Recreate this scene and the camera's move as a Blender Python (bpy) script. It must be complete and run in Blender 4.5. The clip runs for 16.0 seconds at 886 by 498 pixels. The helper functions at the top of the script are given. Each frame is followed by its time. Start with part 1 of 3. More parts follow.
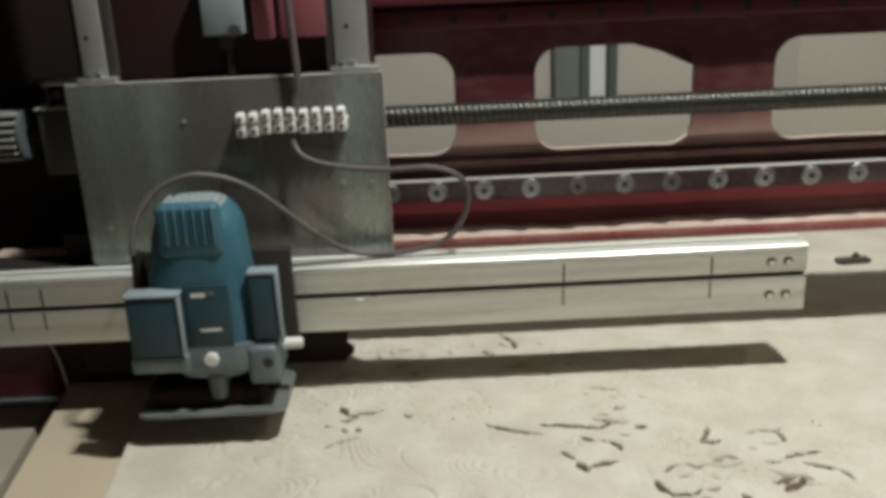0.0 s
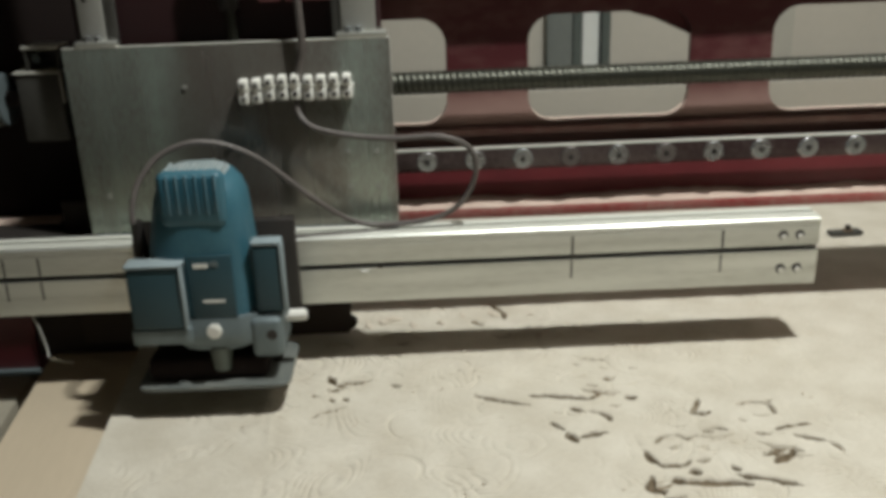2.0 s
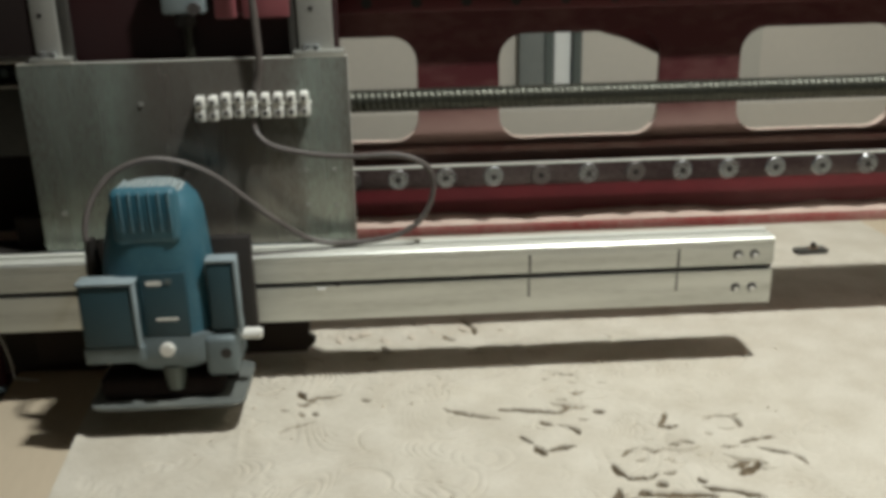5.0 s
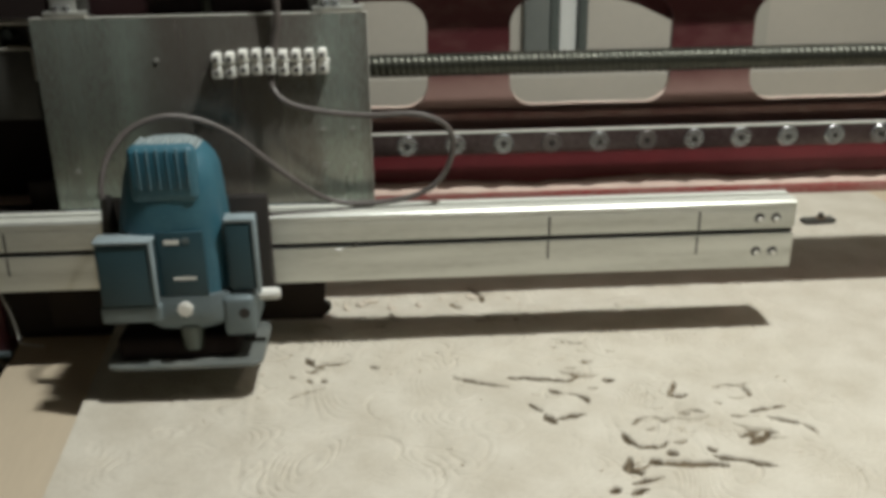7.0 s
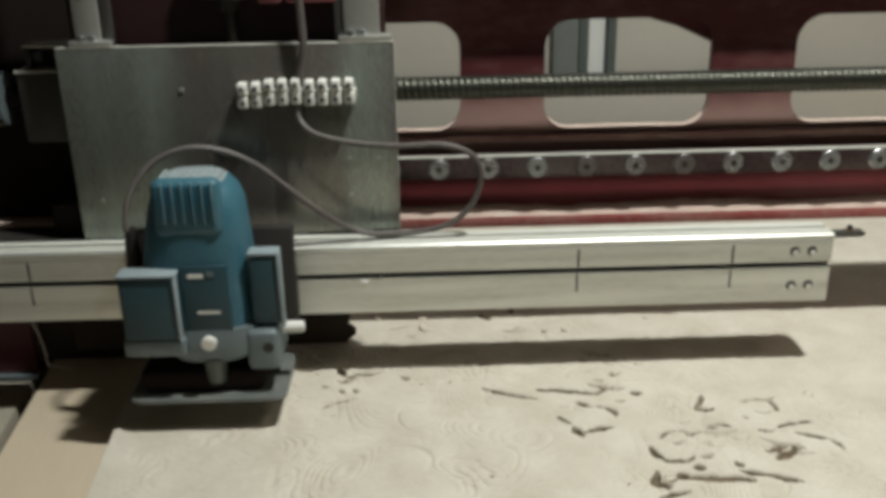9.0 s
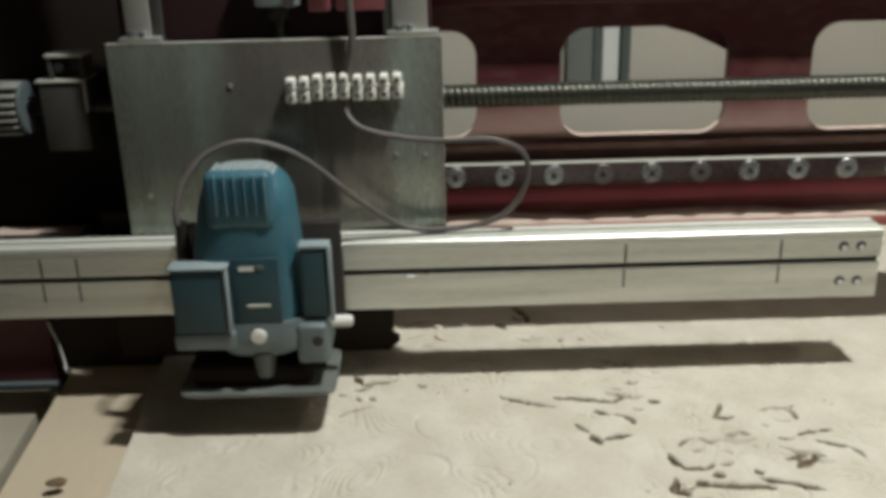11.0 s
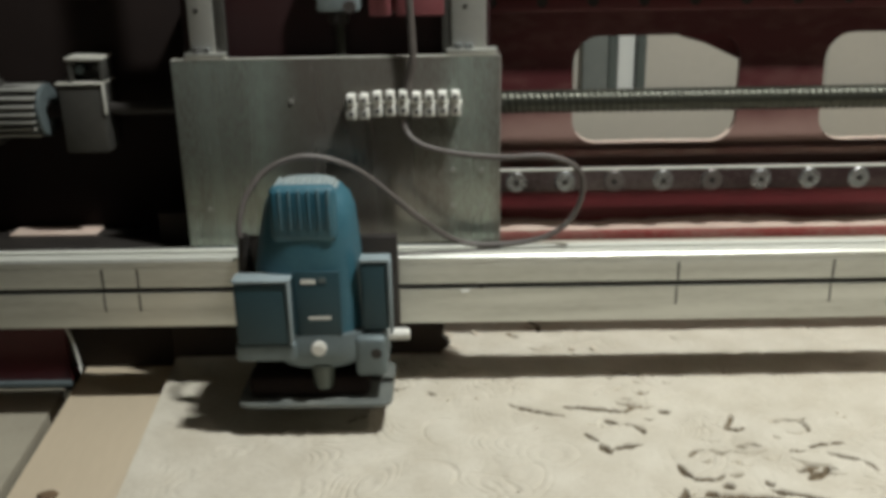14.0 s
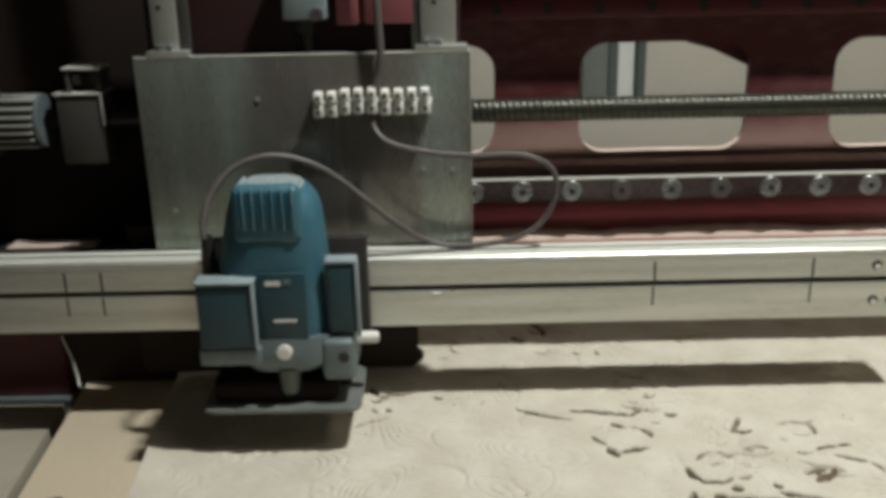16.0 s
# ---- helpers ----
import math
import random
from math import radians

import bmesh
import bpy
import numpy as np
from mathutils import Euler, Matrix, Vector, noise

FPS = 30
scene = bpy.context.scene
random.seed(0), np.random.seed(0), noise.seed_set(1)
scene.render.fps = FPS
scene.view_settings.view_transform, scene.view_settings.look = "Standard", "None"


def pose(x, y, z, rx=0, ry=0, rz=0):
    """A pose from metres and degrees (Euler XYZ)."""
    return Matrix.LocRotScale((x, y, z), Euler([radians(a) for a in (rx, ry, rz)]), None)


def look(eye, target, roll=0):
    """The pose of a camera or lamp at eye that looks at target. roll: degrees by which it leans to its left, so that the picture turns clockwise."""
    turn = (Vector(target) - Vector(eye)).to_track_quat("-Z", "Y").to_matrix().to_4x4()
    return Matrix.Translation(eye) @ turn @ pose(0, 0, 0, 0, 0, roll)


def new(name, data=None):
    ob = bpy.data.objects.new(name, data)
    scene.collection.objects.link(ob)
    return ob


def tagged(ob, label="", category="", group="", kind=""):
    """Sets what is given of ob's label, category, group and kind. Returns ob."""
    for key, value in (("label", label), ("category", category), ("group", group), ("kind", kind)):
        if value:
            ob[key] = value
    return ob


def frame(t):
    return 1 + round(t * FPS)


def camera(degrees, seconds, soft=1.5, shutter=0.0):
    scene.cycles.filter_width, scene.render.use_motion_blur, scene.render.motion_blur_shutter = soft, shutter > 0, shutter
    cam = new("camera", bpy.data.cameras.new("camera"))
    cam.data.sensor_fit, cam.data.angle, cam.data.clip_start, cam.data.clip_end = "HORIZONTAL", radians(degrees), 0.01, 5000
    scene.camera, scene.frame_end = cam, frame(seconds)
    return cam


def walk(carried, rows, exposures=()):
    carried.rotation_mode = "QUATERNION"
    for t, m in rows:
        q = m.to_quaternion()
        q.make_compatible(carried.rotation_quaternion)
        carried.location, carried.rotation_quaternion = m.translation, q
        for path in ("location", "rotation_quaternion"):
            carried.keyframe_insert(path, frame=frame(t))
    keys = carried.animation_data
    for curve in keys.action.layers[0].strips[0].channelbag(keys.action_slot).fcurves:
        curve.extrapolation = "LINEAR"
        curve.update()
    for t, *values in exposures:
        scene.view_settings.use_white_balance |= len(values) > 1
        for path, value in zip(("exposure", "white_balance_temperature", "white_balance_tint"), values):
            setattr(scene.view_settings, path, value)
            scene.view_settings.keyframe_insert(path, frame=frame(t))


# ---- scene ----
# ---- camera and its walk: seconds, place, yaw, pitch, roll ----
cam = camera(50.0, 16.0, soft=4.5, shutter=0.0)


def view(x, y, z, yaw, pitch, roll):
    return pose(x, y, z, 90 + pitch, 0, yaw) @ pose(0, 0, 0, 0, 0, roll)


walk(cam, [(t, view(x, y, z, yaw, pitch, roll)) for t, x, y, z, yaw, pitch, roll in (
    (0.0, -0.2434, -1.1009, 0.5515, -0.38, -19.13, -2.60),
    (0.5, -0.2403, -1.0920, 0.5478, -0.73, -20.79, -2.57),
    (1.0, -0.2440, -1.0975, 0.5488, -0.84, -19.74, -2.36),
    (1.5, -0.2470, -1.0883, 0.5449, -0.78, -21.10, -1.78),
    (2.0, -0.2425, -1.0886, 0.5427, -0.92, -20.82, -2.06),
    (2.5, -0.2391, -1.0905, 0.5401, -1.55, -20.43, -1.71),
    (3.0, -0.2333, -1.0896, 0.5383, -1.83, -20.85, -1.78),
    (3.5, -0.2323, -1.0944, 0.5403, -1.96, -20.54, -1.98),
    (4.0, -0.2340, -1.1025, 0.5426, -1.92, -19.53, -1.62),
    (6.5, -0.2462, -1.0900, 0.5317, -3.24, -20.91, -1.21),
    (7.0, -0.2524, -1.0901, 0.5359, -2.76, -21.57, -0.85),
    (7.5, -0.2578, -1.0948, 0.5428, -1.81, -21.11, -0.77),
    (8.0, -0.2591, -1.0998, 0.5505, -1.36, -20.89, -0.82),
    (8.5, -0.2577, -1.1007, 0.5544, -1.18, -21.09, -1.23),
    (9.0, -0.2583, -1.1017, 0.5552, -1.10, -21.45, -1.08),
    (9.5, -0.2574, -1.1027, 0.5569, -0.78, -21.33, -1.49),
    (12.0, -0.2682, -1.1076, 0.5385, -0.12, -20.07, -1.22),
    (12.5, -0.2685, -1.1052, 0.5379, -0.15, -20.34, -1.09),
    (13.0, -0.2669, -1.1037, 0.5368, 0.02, -20.24, -0.83),
    (13.5, -0.2636, -1.1053, 0.5390, 0.65, -20.12, -0.97),
    (14.0, -0.2599, -1.1088, 0.5390, 0.60, -19.59, -1.05),
    (14.5, -0.2643, -1.1097, 0.5363, 0.30, -19.35, -0.90),
    (15.0, -0.2707, -1.1147, 0.5397, 0.97, -19.10, -1.23),
    (15.5, -0.2736, -1.1131, 0.5384, 0.33, -19.19, -1.03),
    (16.0, -0.2697, -1.1108, 0.5372, 0.41, -19.19, -1.31),
)])

# ---- world and lamps ----
scene.view_settings.exposure = 0.0
world = bpy.data.worlds.new("workshop_air")
scene.world = world
world.use_nodes = True
world.node_tree.nodes["Background"].inputs[0].default_value = (1.0, 0.86, 0.70, 1)
world.node_tree.nodes["Background"].inputs[1].default_value = 0.039


def lamp(name, eye, target, size_x, size_y, watts, colour):
    data = bpy.data.lights.new(name, "AREA")
    data.shape, data.size, data.size_y, data.energy, data.color = "RECTANGLE", size_x, size_y, watts, colour
    ob = new(name, data)
    ob.matrix_world = look(eye, target)
    return ob


lamp("ceiling_lamp_light", (0.32, -0.47, 2.00), (0.32, -0.47, 0), 0.12, 0.05, 44.5, (0.975, 1.0, 0.955))
lamp("side_lamp_light", (1.60, -0.95, 2.45), (0.0, -0.2, 0), 1.00, 0.20, 6.4, (1.0, 0.88, 0.72))
lamp("rear_lamp_light", (1.75, 0.80, 1.60), (1.45, 1.15, 0.1), 0.9, 0.06, 2.5, (1.0, 0.985, 0.87))

# ---- materials ----


def mat(name, base, other=None, rough=0.5, metal=0.0, scale=30.0, fine=300.0, bump=0.05, stretch=(1, 1, 1), mix=0.6, rough2=None, spec=0.5, lo=0.5, hi=1.0):
    """Two colours mixed by coarse and fine noise, with uneven gloss and relief."""
    m = bpy.data.materials.new(name)
    m.use_nodes = True
    nt = m.node_tree
    n, l = nt.nodes, nt.links
    b = n["Principled BSDF"]
    other = other or [c * 0.7 for c in base]
    co, mp = n.new("ShaderNodeTexCoord"), n.new("ShaderNodeMapping")
    l.new(co.outputs["Object"], mp.inputs[0])
    mp.inputs["Scale"].default_value = stretch
    big, small = n.new("ShaderNodeTexNoise"), n.new("ShaderNodeTexNoise")
    big.inputs["Scale"].default_value, small.inputs["Scale"].default_value = scale, fine
    big.inputs["Detail"].default_value, small.inputs["Detail"].default_value = 5, 3
    l.new(mp.outputs[0], big.inputs[0]), l.new(mp.outputs[0], small.inputs[0])
    add = n.new("ShaderNodeMath")
    add.operation = "MULTIPLY_ADD"
    l.new(small.outputs[0], add.inputs[0])
    add.inputs[1].default_value = 0.5
    l.new(big.outputs[0], add.inputs[2])
    ramp = n.new("ShaderNodeMapRange")
    ramp.inputs["From Min"].default_value, ramp.inputs["From Max"].default_value = lo, hi
    ramp.inputs["To Max"].default_value = mix
    l.new(add.outputs[0], ramp.inputs[0])
    blend = n.new("ShaderNodeMix")
    blend.data_type = "RGBA"
    blend.inputs[6].default_value, blend.inputs[7].default_value = (*base, 1), (*other, 1)
    l.new(ramp.outputs[0], blend.inputs[0]), l.new(blend.outputs[2], b.inputs["Base Color"])
    gloss = n.new("ShaderNodeMapRange")
    gloss.inputs["From Min"].default_value, gloss.inputs["From Max"].default_value = 0.3, 0.7
    gloss.inputs["To Min"].default_value, gloss.inputs["To Max"].default_value = rough, rough2 if rough2 else min(1, rough + 0.15)
    l.new(big.outputs[0], gloss.inputs[0]), l.new(gloss.outputs[0], b.inputs["Roughness"])
    b.inputs["Metallic"].default_value = metal
    b.inputs["Specular IOR Level"].default_value = spec
    bp = n.new("ShaderNodeBump")
    bp.inputs["Strength"].default_value, bp.inputs["Distance"].default_value = bump, 0.002
    l.new(add.outputs[0], bp.inputs["Height"]), l.new(bp.outputs[0], b.inputs["Normal"])
    return m


M_PANEL = mat("carved_mdf", (0.615, 0.572, 0.485), (0.47, 0.42, 0.335), 0.75, 0, 17, 240, 0.3, mix=0.8, lo=0.56, hi=1.0)
M_BOARD = mat("plain_board", (0.62, 0.52, 0.385), (0.52, 0.43, 0.31), 0.6, 0, 9, 160, 0.1, (1, 0.2, 1))
M_BED = mat("grey_bed_wood", (0.36, 0.33, 0.26), (0.25, 0.225, 0.175), 0.7, 0, 12, 200, 0.1)
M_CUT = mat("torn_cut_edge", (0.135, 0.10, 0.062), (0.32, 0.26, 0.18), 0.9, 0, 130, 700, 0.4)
M_SPLINTER = mat("torn_fibre", (0.13, 0.085, 0.05), (0.22, 0.15, 0.09), 0.9, 0, 200, 900, 0.3)
M_CRUMB = mat("wood_crumb", (0.61, 0.55, 0.46), (0.50, 0.43, 0.34), 0.9, 0, 60, 500, 0.3)
M_DUST = mat("wood_dust", (0.62, 0.50, 0.42), (0.52, 0.36, 0.31), 0.95, 0, 40, 500, 0.5)
M_RED = mat("maroon_paint", (0.115, 0.018, 0.022), (0.075, 0.013, 0.016), 0.38, 0, 12, 150, 0.06)
M_WEB = mat("dusty_maroon_paint", (0.090, 0.019, 0.022), (0.21, 0.105, 0.092), 0.42, 0, 8, 45, 0.05, (1, 1, 2), lo=0.68, hi=1.05, mix=0.7)
M_LIP = mat("dust_covered_maroon", (0.25, 0.10, 0.09), (0.42, 0.29, 0.24), 0.55, 0, 14, 50, 0.08, lo=0.55, hi=0.95, mix=0.8)
M_EDGE = mat("worn_bare_edge", (0.62, 0.61, 0.55), (0.45, 0.44, 0.39), 0.45, 0.15, 30, 300, 0.03)
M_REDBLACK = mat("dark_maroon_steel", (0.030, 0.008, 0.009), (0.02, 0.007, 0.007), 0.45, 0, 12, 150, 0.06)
M_CASTDARK = mat("dull_cast_iron", (0.080, 0.078, 0.070), (0.042, 0.040, 0.037), 0.5, 0.3, 30, 250, 0.1)
M_REDBRIGHT = mat("red_paint", (0.30, 0.055, 0.052), (0.42, 0.24, 0.205), 0.5, 0, 9, 120, 0.06, lo=0.55, hi=0.95, mix=0.85)
M_BRACKET = mat("bracket_red_paint", (0.30, 0.095, 0.11), (0.22, 0.045, 0.055), 0.45, 0, 20, 200, 0.05)
M_SEAT = mat("shaded_maroon_paint", (0.19, 0.026, 0.033), (0.13, 0.02, 0.025), 0.45, 0, 20, 200, 0.05)
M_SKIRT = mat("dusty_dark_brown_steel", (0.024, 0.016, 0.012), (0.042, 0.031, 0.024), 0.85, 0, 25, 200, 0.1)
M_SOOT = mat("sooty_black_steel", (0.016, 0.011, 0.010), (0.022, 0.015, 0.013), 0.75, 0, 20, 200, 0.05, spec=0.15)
M_BLACK = mat("black_steel", (0.028, 0.025, 0.023), (0.045, 0.038, 0.034), 0.45, 0.2, 30, 300, 0.05)
M_ALU = mat("extruded_aluminium", (0.74, 0.75, 0.70), (0.42, 0.42, 0.36), 0.34, 0.80, 6, 120, 0.03, (0.5, 2, 9), mix=0.8, lo=0.66, hi=1.05)
M_PLATE = mat("brushed_steel_plate", (0.40, 0.485, 0.425), (0.175, 0.15, 0.135), 0.20, 0.55, 4.2, 500, 0.02, (2.4, 1, 0.22), mix=1.0, rough2=0.34, lo=0.62, hi=0.92)


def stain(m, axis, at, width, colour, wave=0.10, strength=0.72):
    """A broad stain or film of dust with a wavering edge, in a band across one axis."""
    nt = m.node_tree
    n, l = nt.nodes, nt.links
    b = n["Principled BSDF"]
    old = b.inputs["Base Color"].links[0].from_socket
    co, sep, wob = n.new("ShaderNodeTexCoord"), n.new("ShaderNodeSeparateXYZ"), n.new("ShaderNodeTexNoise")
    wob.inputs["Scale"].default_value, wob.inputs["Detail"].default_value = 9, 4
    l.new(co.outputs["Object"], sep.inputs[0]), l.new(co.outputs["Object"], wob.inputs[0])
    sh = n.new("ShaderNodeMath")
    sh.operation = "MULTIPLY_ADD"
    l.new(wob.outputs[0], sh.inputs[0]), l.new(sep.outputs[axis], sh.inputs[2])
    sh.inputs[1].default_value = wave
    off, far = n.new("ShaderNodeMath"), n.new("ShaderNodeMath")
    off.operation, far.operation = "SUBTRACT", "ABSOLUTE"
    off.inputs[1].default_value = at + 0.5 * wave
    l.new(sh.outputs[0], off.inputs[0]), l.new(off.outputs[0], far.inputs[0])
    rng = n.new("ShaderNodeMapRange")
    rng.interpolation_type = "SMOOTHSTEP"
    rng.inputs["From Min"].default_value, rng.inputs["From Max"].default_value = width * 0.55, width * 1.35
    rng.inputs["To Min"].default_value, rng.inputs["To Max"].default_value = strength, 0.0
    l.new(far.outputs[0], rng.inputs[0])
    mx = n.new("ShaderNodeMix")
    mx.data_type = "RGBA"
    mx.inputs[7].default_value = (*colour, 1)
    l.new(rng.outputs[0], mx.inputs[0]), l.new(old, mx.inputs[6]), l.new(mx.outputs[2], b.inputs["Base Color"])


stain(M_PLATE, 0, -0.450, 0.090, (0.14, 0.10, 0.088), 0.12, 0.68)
stain(M_WEB, 2, 0.245, 0.055, (0.42, 0.27, 0.235), 0.04, 0.75)
M_RIM = mat("dusty_cut_edge", (0.46, 0.36, 0.31), (0.34, 0.24, 0.21), 0.8, 0, 30, 200, 0.1)
M_LAND = mat("dusty_aluminium", (0.74, 0.745, 0.68), (0.60, 0.60, 0.53), 0.42, 0.1, 20, 200, 0.04, (0.3, 2, 1))
M_POST = mat("milled_upright", (0.40, 0.40, 0.37), (0.29, 0.29, 0.27), 0.45, 0.35, 20, 200, 0.04)
M_RAIL = mat("rail_steel", (0.13, 0.10, 0.095), (0.05, 0.028, 0.028), 0.30, 0.45, 12, 200, 0.03, (0.8, 1, 1), lo=0.60, hi=0.90, mix=0.95)
M_BOLT = mat("bolt_steel", (0.66, 0.70, 0.71), (0.20, 0.17, 0.165), 0.20, 0.85, 10, 500, 0.03, lo=0.62, hi=0.84, mix=0.95)
M_SCREW = mat("ground_screw_steel", (0.080, 0.082, 0.066), (0.045, 0.046, 0.038), 0.30, 0.75, 60, 300, 0.03)
M_BLUE = mat("teal_blue_plastic", (0.024, 0.100, 0.145), (0.06, 0.165, 0.205), 0.36, 0, 22, 300, 0.08, mix=0.8)
M_BLUEDARK = mat("dark_teal_plastic", (0.017, 0.052, 0.068), (0.032, 0.078, 0.095), 0.45, 0, 30, 400, 0.06)
M_VENT = mat("shaded_teal_plastic", (0.020, 0.100, 0.150), (0.040, 0.140, 0.190), 0.4, 0, 40, 400, 0.06)
M_BLUEPALE = mat("dusty_teal_plastic", (0.040, 0.130, 0.18), (0.13, 0.21, 0.24), 0.55, 0, 60, 300, 0.1, mix=0.8, lo=0.6, hi=1.0)
M_CROWN = mat("dusty_crown", (0.30, 0.34, 0.34), (0.16, 0.23, 0.25), 0.7, 0, 60, 300, 0.15)
M_CAST = mat("cast_grey_metal", (0.18, 0.22, 0.23), (0.115, 0.145, 0.15), 0.45, 0.4, 40, 300, 0.1)
M_LID = mat("pale_blue_edge", (0.29, 0.35, 0.37), (0.19, 0.235, 0.25), 0.5, 0, 60, 300, 0.1)
M_GUARD = mat("greenish_guard", (0.085, 0.105, 0.085), (0.055, 0.065, 0.055), 0.3, 0, 40, 300, 0.1)
M_BASE = mat("dusty_base_plate", (0.11, 0.125, 0.12), (0.24, 0.24, 0.21), 0.5, 0.1, 22, 300, 0.08)
M_CABLE = mat("grey_rubber_cable", (0.090, 0.078, 0.072), (0.14, 0.12, 0.11), 0.45, 0, 60, 400, 0.05)
M_WHITE = mat("white_nylon", (0.80, 0.79, 0.74), (0.68, 0.67, 0.62), 0.45, 0, 80, 500, 0.03)
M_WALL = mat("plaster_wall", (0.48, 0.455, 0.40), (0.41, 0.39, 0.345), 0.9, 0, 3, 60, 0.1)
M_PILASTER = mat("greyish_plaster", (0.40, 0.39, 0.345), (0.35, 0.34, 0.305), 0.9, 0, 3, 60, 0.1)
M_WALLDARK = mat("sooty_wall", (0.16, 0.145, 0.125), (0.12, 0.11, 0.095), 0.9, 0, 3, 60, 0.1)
M_FLOOR = mat("concrete_floor", (0.10, 0.09, 0.08), (0.07, 0.065, 0.06), 0.85, 0, 4, 80, 0.1)
M_CEIL = mat("ceiling_paint", (0.20, 0.19, 0.17), (0.16, 0.155, 0.14), 0.9, 0, 3, 50, 0.05)
M_GREYBLUE = mat("grey_green_frame", (0.15, 0.165, 0.155), (0.10, 0.115, 0.11), 0.5, 0, 6, 100, 0.05)
M_STILE = mat("dark_green_stile", (0.075, 0.092, 0.085), (0.05, 0.06, 0.056), 0.5, 0, 6, 100, 0.05)
M_PALE = mat("pale_pane", (0.66, 0.68, 0.66), (0.58, 0.6, 0.58), 0.4, 0, 6, 100, 0.03)
M_TUBE = bpy.data.materials.new("lamp_tube")
M_TUBE.use_nodes = True
M_TUBE.node_tree.nodes["Principled BSDF"].inputs["Emission Color"].default_value = (1, 0.95, 0.85, 1)
M_TUBE.node_tree.nodes["Principled BSDF"].inputs["Emission Strength"].default_value = 4

# ---- building helpers ----


def mesh_of(name, bm, material, smooth=None):
    me = bpy.data.meshes.new(name)
    if smooth:
        for f in bm.faces:
            f.smooth = True
        lim = radians(smooth)
        for e in bm.edges:
            e.smooth = len(e.link_faces) == 2 and e.calc_face_angle(0) < lim
    bm.to_mesh(me)
    bm.free()
    me.materials.append(material)
    return me


def part(name, bm, material, parent, label="", smooth=35):
    ob = new(name, mesh_of(name, bm, material, smooth))
    if parent:
        ob.parent = parent
    if label:
        tagged(ob, label)
    return ob


def thing(name, label, category, group="", kind="", at=(0, 0, 0)):
    ob = new(name)
    ob.empty_display_size = 0.05
    ob.location = at
    return tagged(ob, label, category, group, kind)


def box(x0, x1, y0, y1, z0, z1, bevel=0.001, seg=2, bm=None):
    b2 = bmesh.new()
    bmesh.ops.create_cube(b2, size=1)
    for v in b2.verts:
        v.co = Vector(((x0 + x1) / 2 + v.co.x * (x1 - x0), (y0 + y1) / 2 + v.co.y * (y1 - y0), (z0 + z1) / 2 + v.co.z * (z1 - z0)))
    if bevel:
        bmesh.ops.bevel(b2, geom=b2.edges[:], offset=bevel, segments=seg, affect="EDGES", profile=0.5)
    if bm is None:
        return b2
    me = bpy.data.meshes.new("tmp")
    b2.to_mesh(me)
    b2.free()
    bm.from_mesh(me)
    bpy.data.meshes.remove(me)
    return bm


def cyl(p, axis, r, length, seg=24, r2=None, bevel=0.0):
    """A round bar that starts at p and runs along axis."""
    bm = bmesh.new()
    bmesh.ops.create_cone(bm, cap_ends=True, segments=seg, radius1=r, radius2=r if r2 is None else r2, depth=length)
    if bevel:
        rim = [e for e in bm.edges if abs(e.verts[0].co.z - e.verts[1].co.z) < 1e-6]
        bmesh.ops.bevel(bm, geom=rim, offset=bevel, segments=2, affect="EDGES")
    d = Vector(axis).normalized()
    m = Matrix.Translation(Vector(p) + d * length / 2) @ d.to_track_quat("Z", "Y").to_matrix().to_4x4()
    bmesh.ops.transform(bm, matrix=m, verts=bm.verts)
    return bm


def smooth_path(points, steps=8):
    pts = [Vector(p) for p in points]
    pts = [pts[0] * 2 - pts[1]] + pts + [pts[-1] * 2 - pts[-2]]
    out = []
    for i in range(1, len(pts) - 2):
        a, b, c, d = pts[i - 1:i + 3]
        for k in range(steps):
            t = k / steps
            out.append(0.5 * (2 * b + (c - a) * t + (2 * a - 5 * b + 4 * c - d) * t * t + (3 * b - a - 3 * c + d) * t ** 3))
    return out + [pts[-2]]


def tube(points, r, steps=8, seg=10):
    path = smooth_path(points, steps)
    bm = bmesh.new()
    rings, up = [], Vector((0.13, 0.9, 0.31)).normalized()
    for i, p in enumerate(path):
        d = (path[min(i + 1, len(path) - 1)] - path[max(i - 1, 0)]).normalized()
        s = d.cross(up).normalized()
        up = s.cross(d).normalized()
        rings.append([bm.verts.new(p + (s * math.cos(a) + up * math.sin(a)) * r) for a in [2 * math.pi * k / seg for k in range(seg)]])
    for a, b in zip(rings, rings[1:]):
        for k in range(seg):
            bm.faces.new((a[k], b[k], b[(k + 1) % seg], a[(k + 1) % seg]))
    bm.faces.new(rings[0]), bm.faces.new(rings[-1][::-1])
    bmesh.ops.recalc_face_normals(bm, faces=bm.faces)
    return bm


def prism(outline, y0, y1, bevel=0.0):
    """A plate with the outline (x, z), from y0 to y1."""
    bm = bmesh.new()
    f = bm.faces.new([bm.verts.new((x, y0, z)) for x, z in outline])
    r = bmesh.ops.extrude_face_region(bm, geom=[f])
    bmesh.ops.translate(bm, vec=(0, y1 - y0, 0), verts=[v for v in r["geom"] if isinstance(v, bmesh.types.BMVert)])
    bmesh.ops.recalc_face_normals(bm, faces=bm.faces)
    if bevel:
        bmesh.ops.bevel(bm, geom=bm.edges[:], offset=bevel, segments=2, affect="EDGES")
    return bm


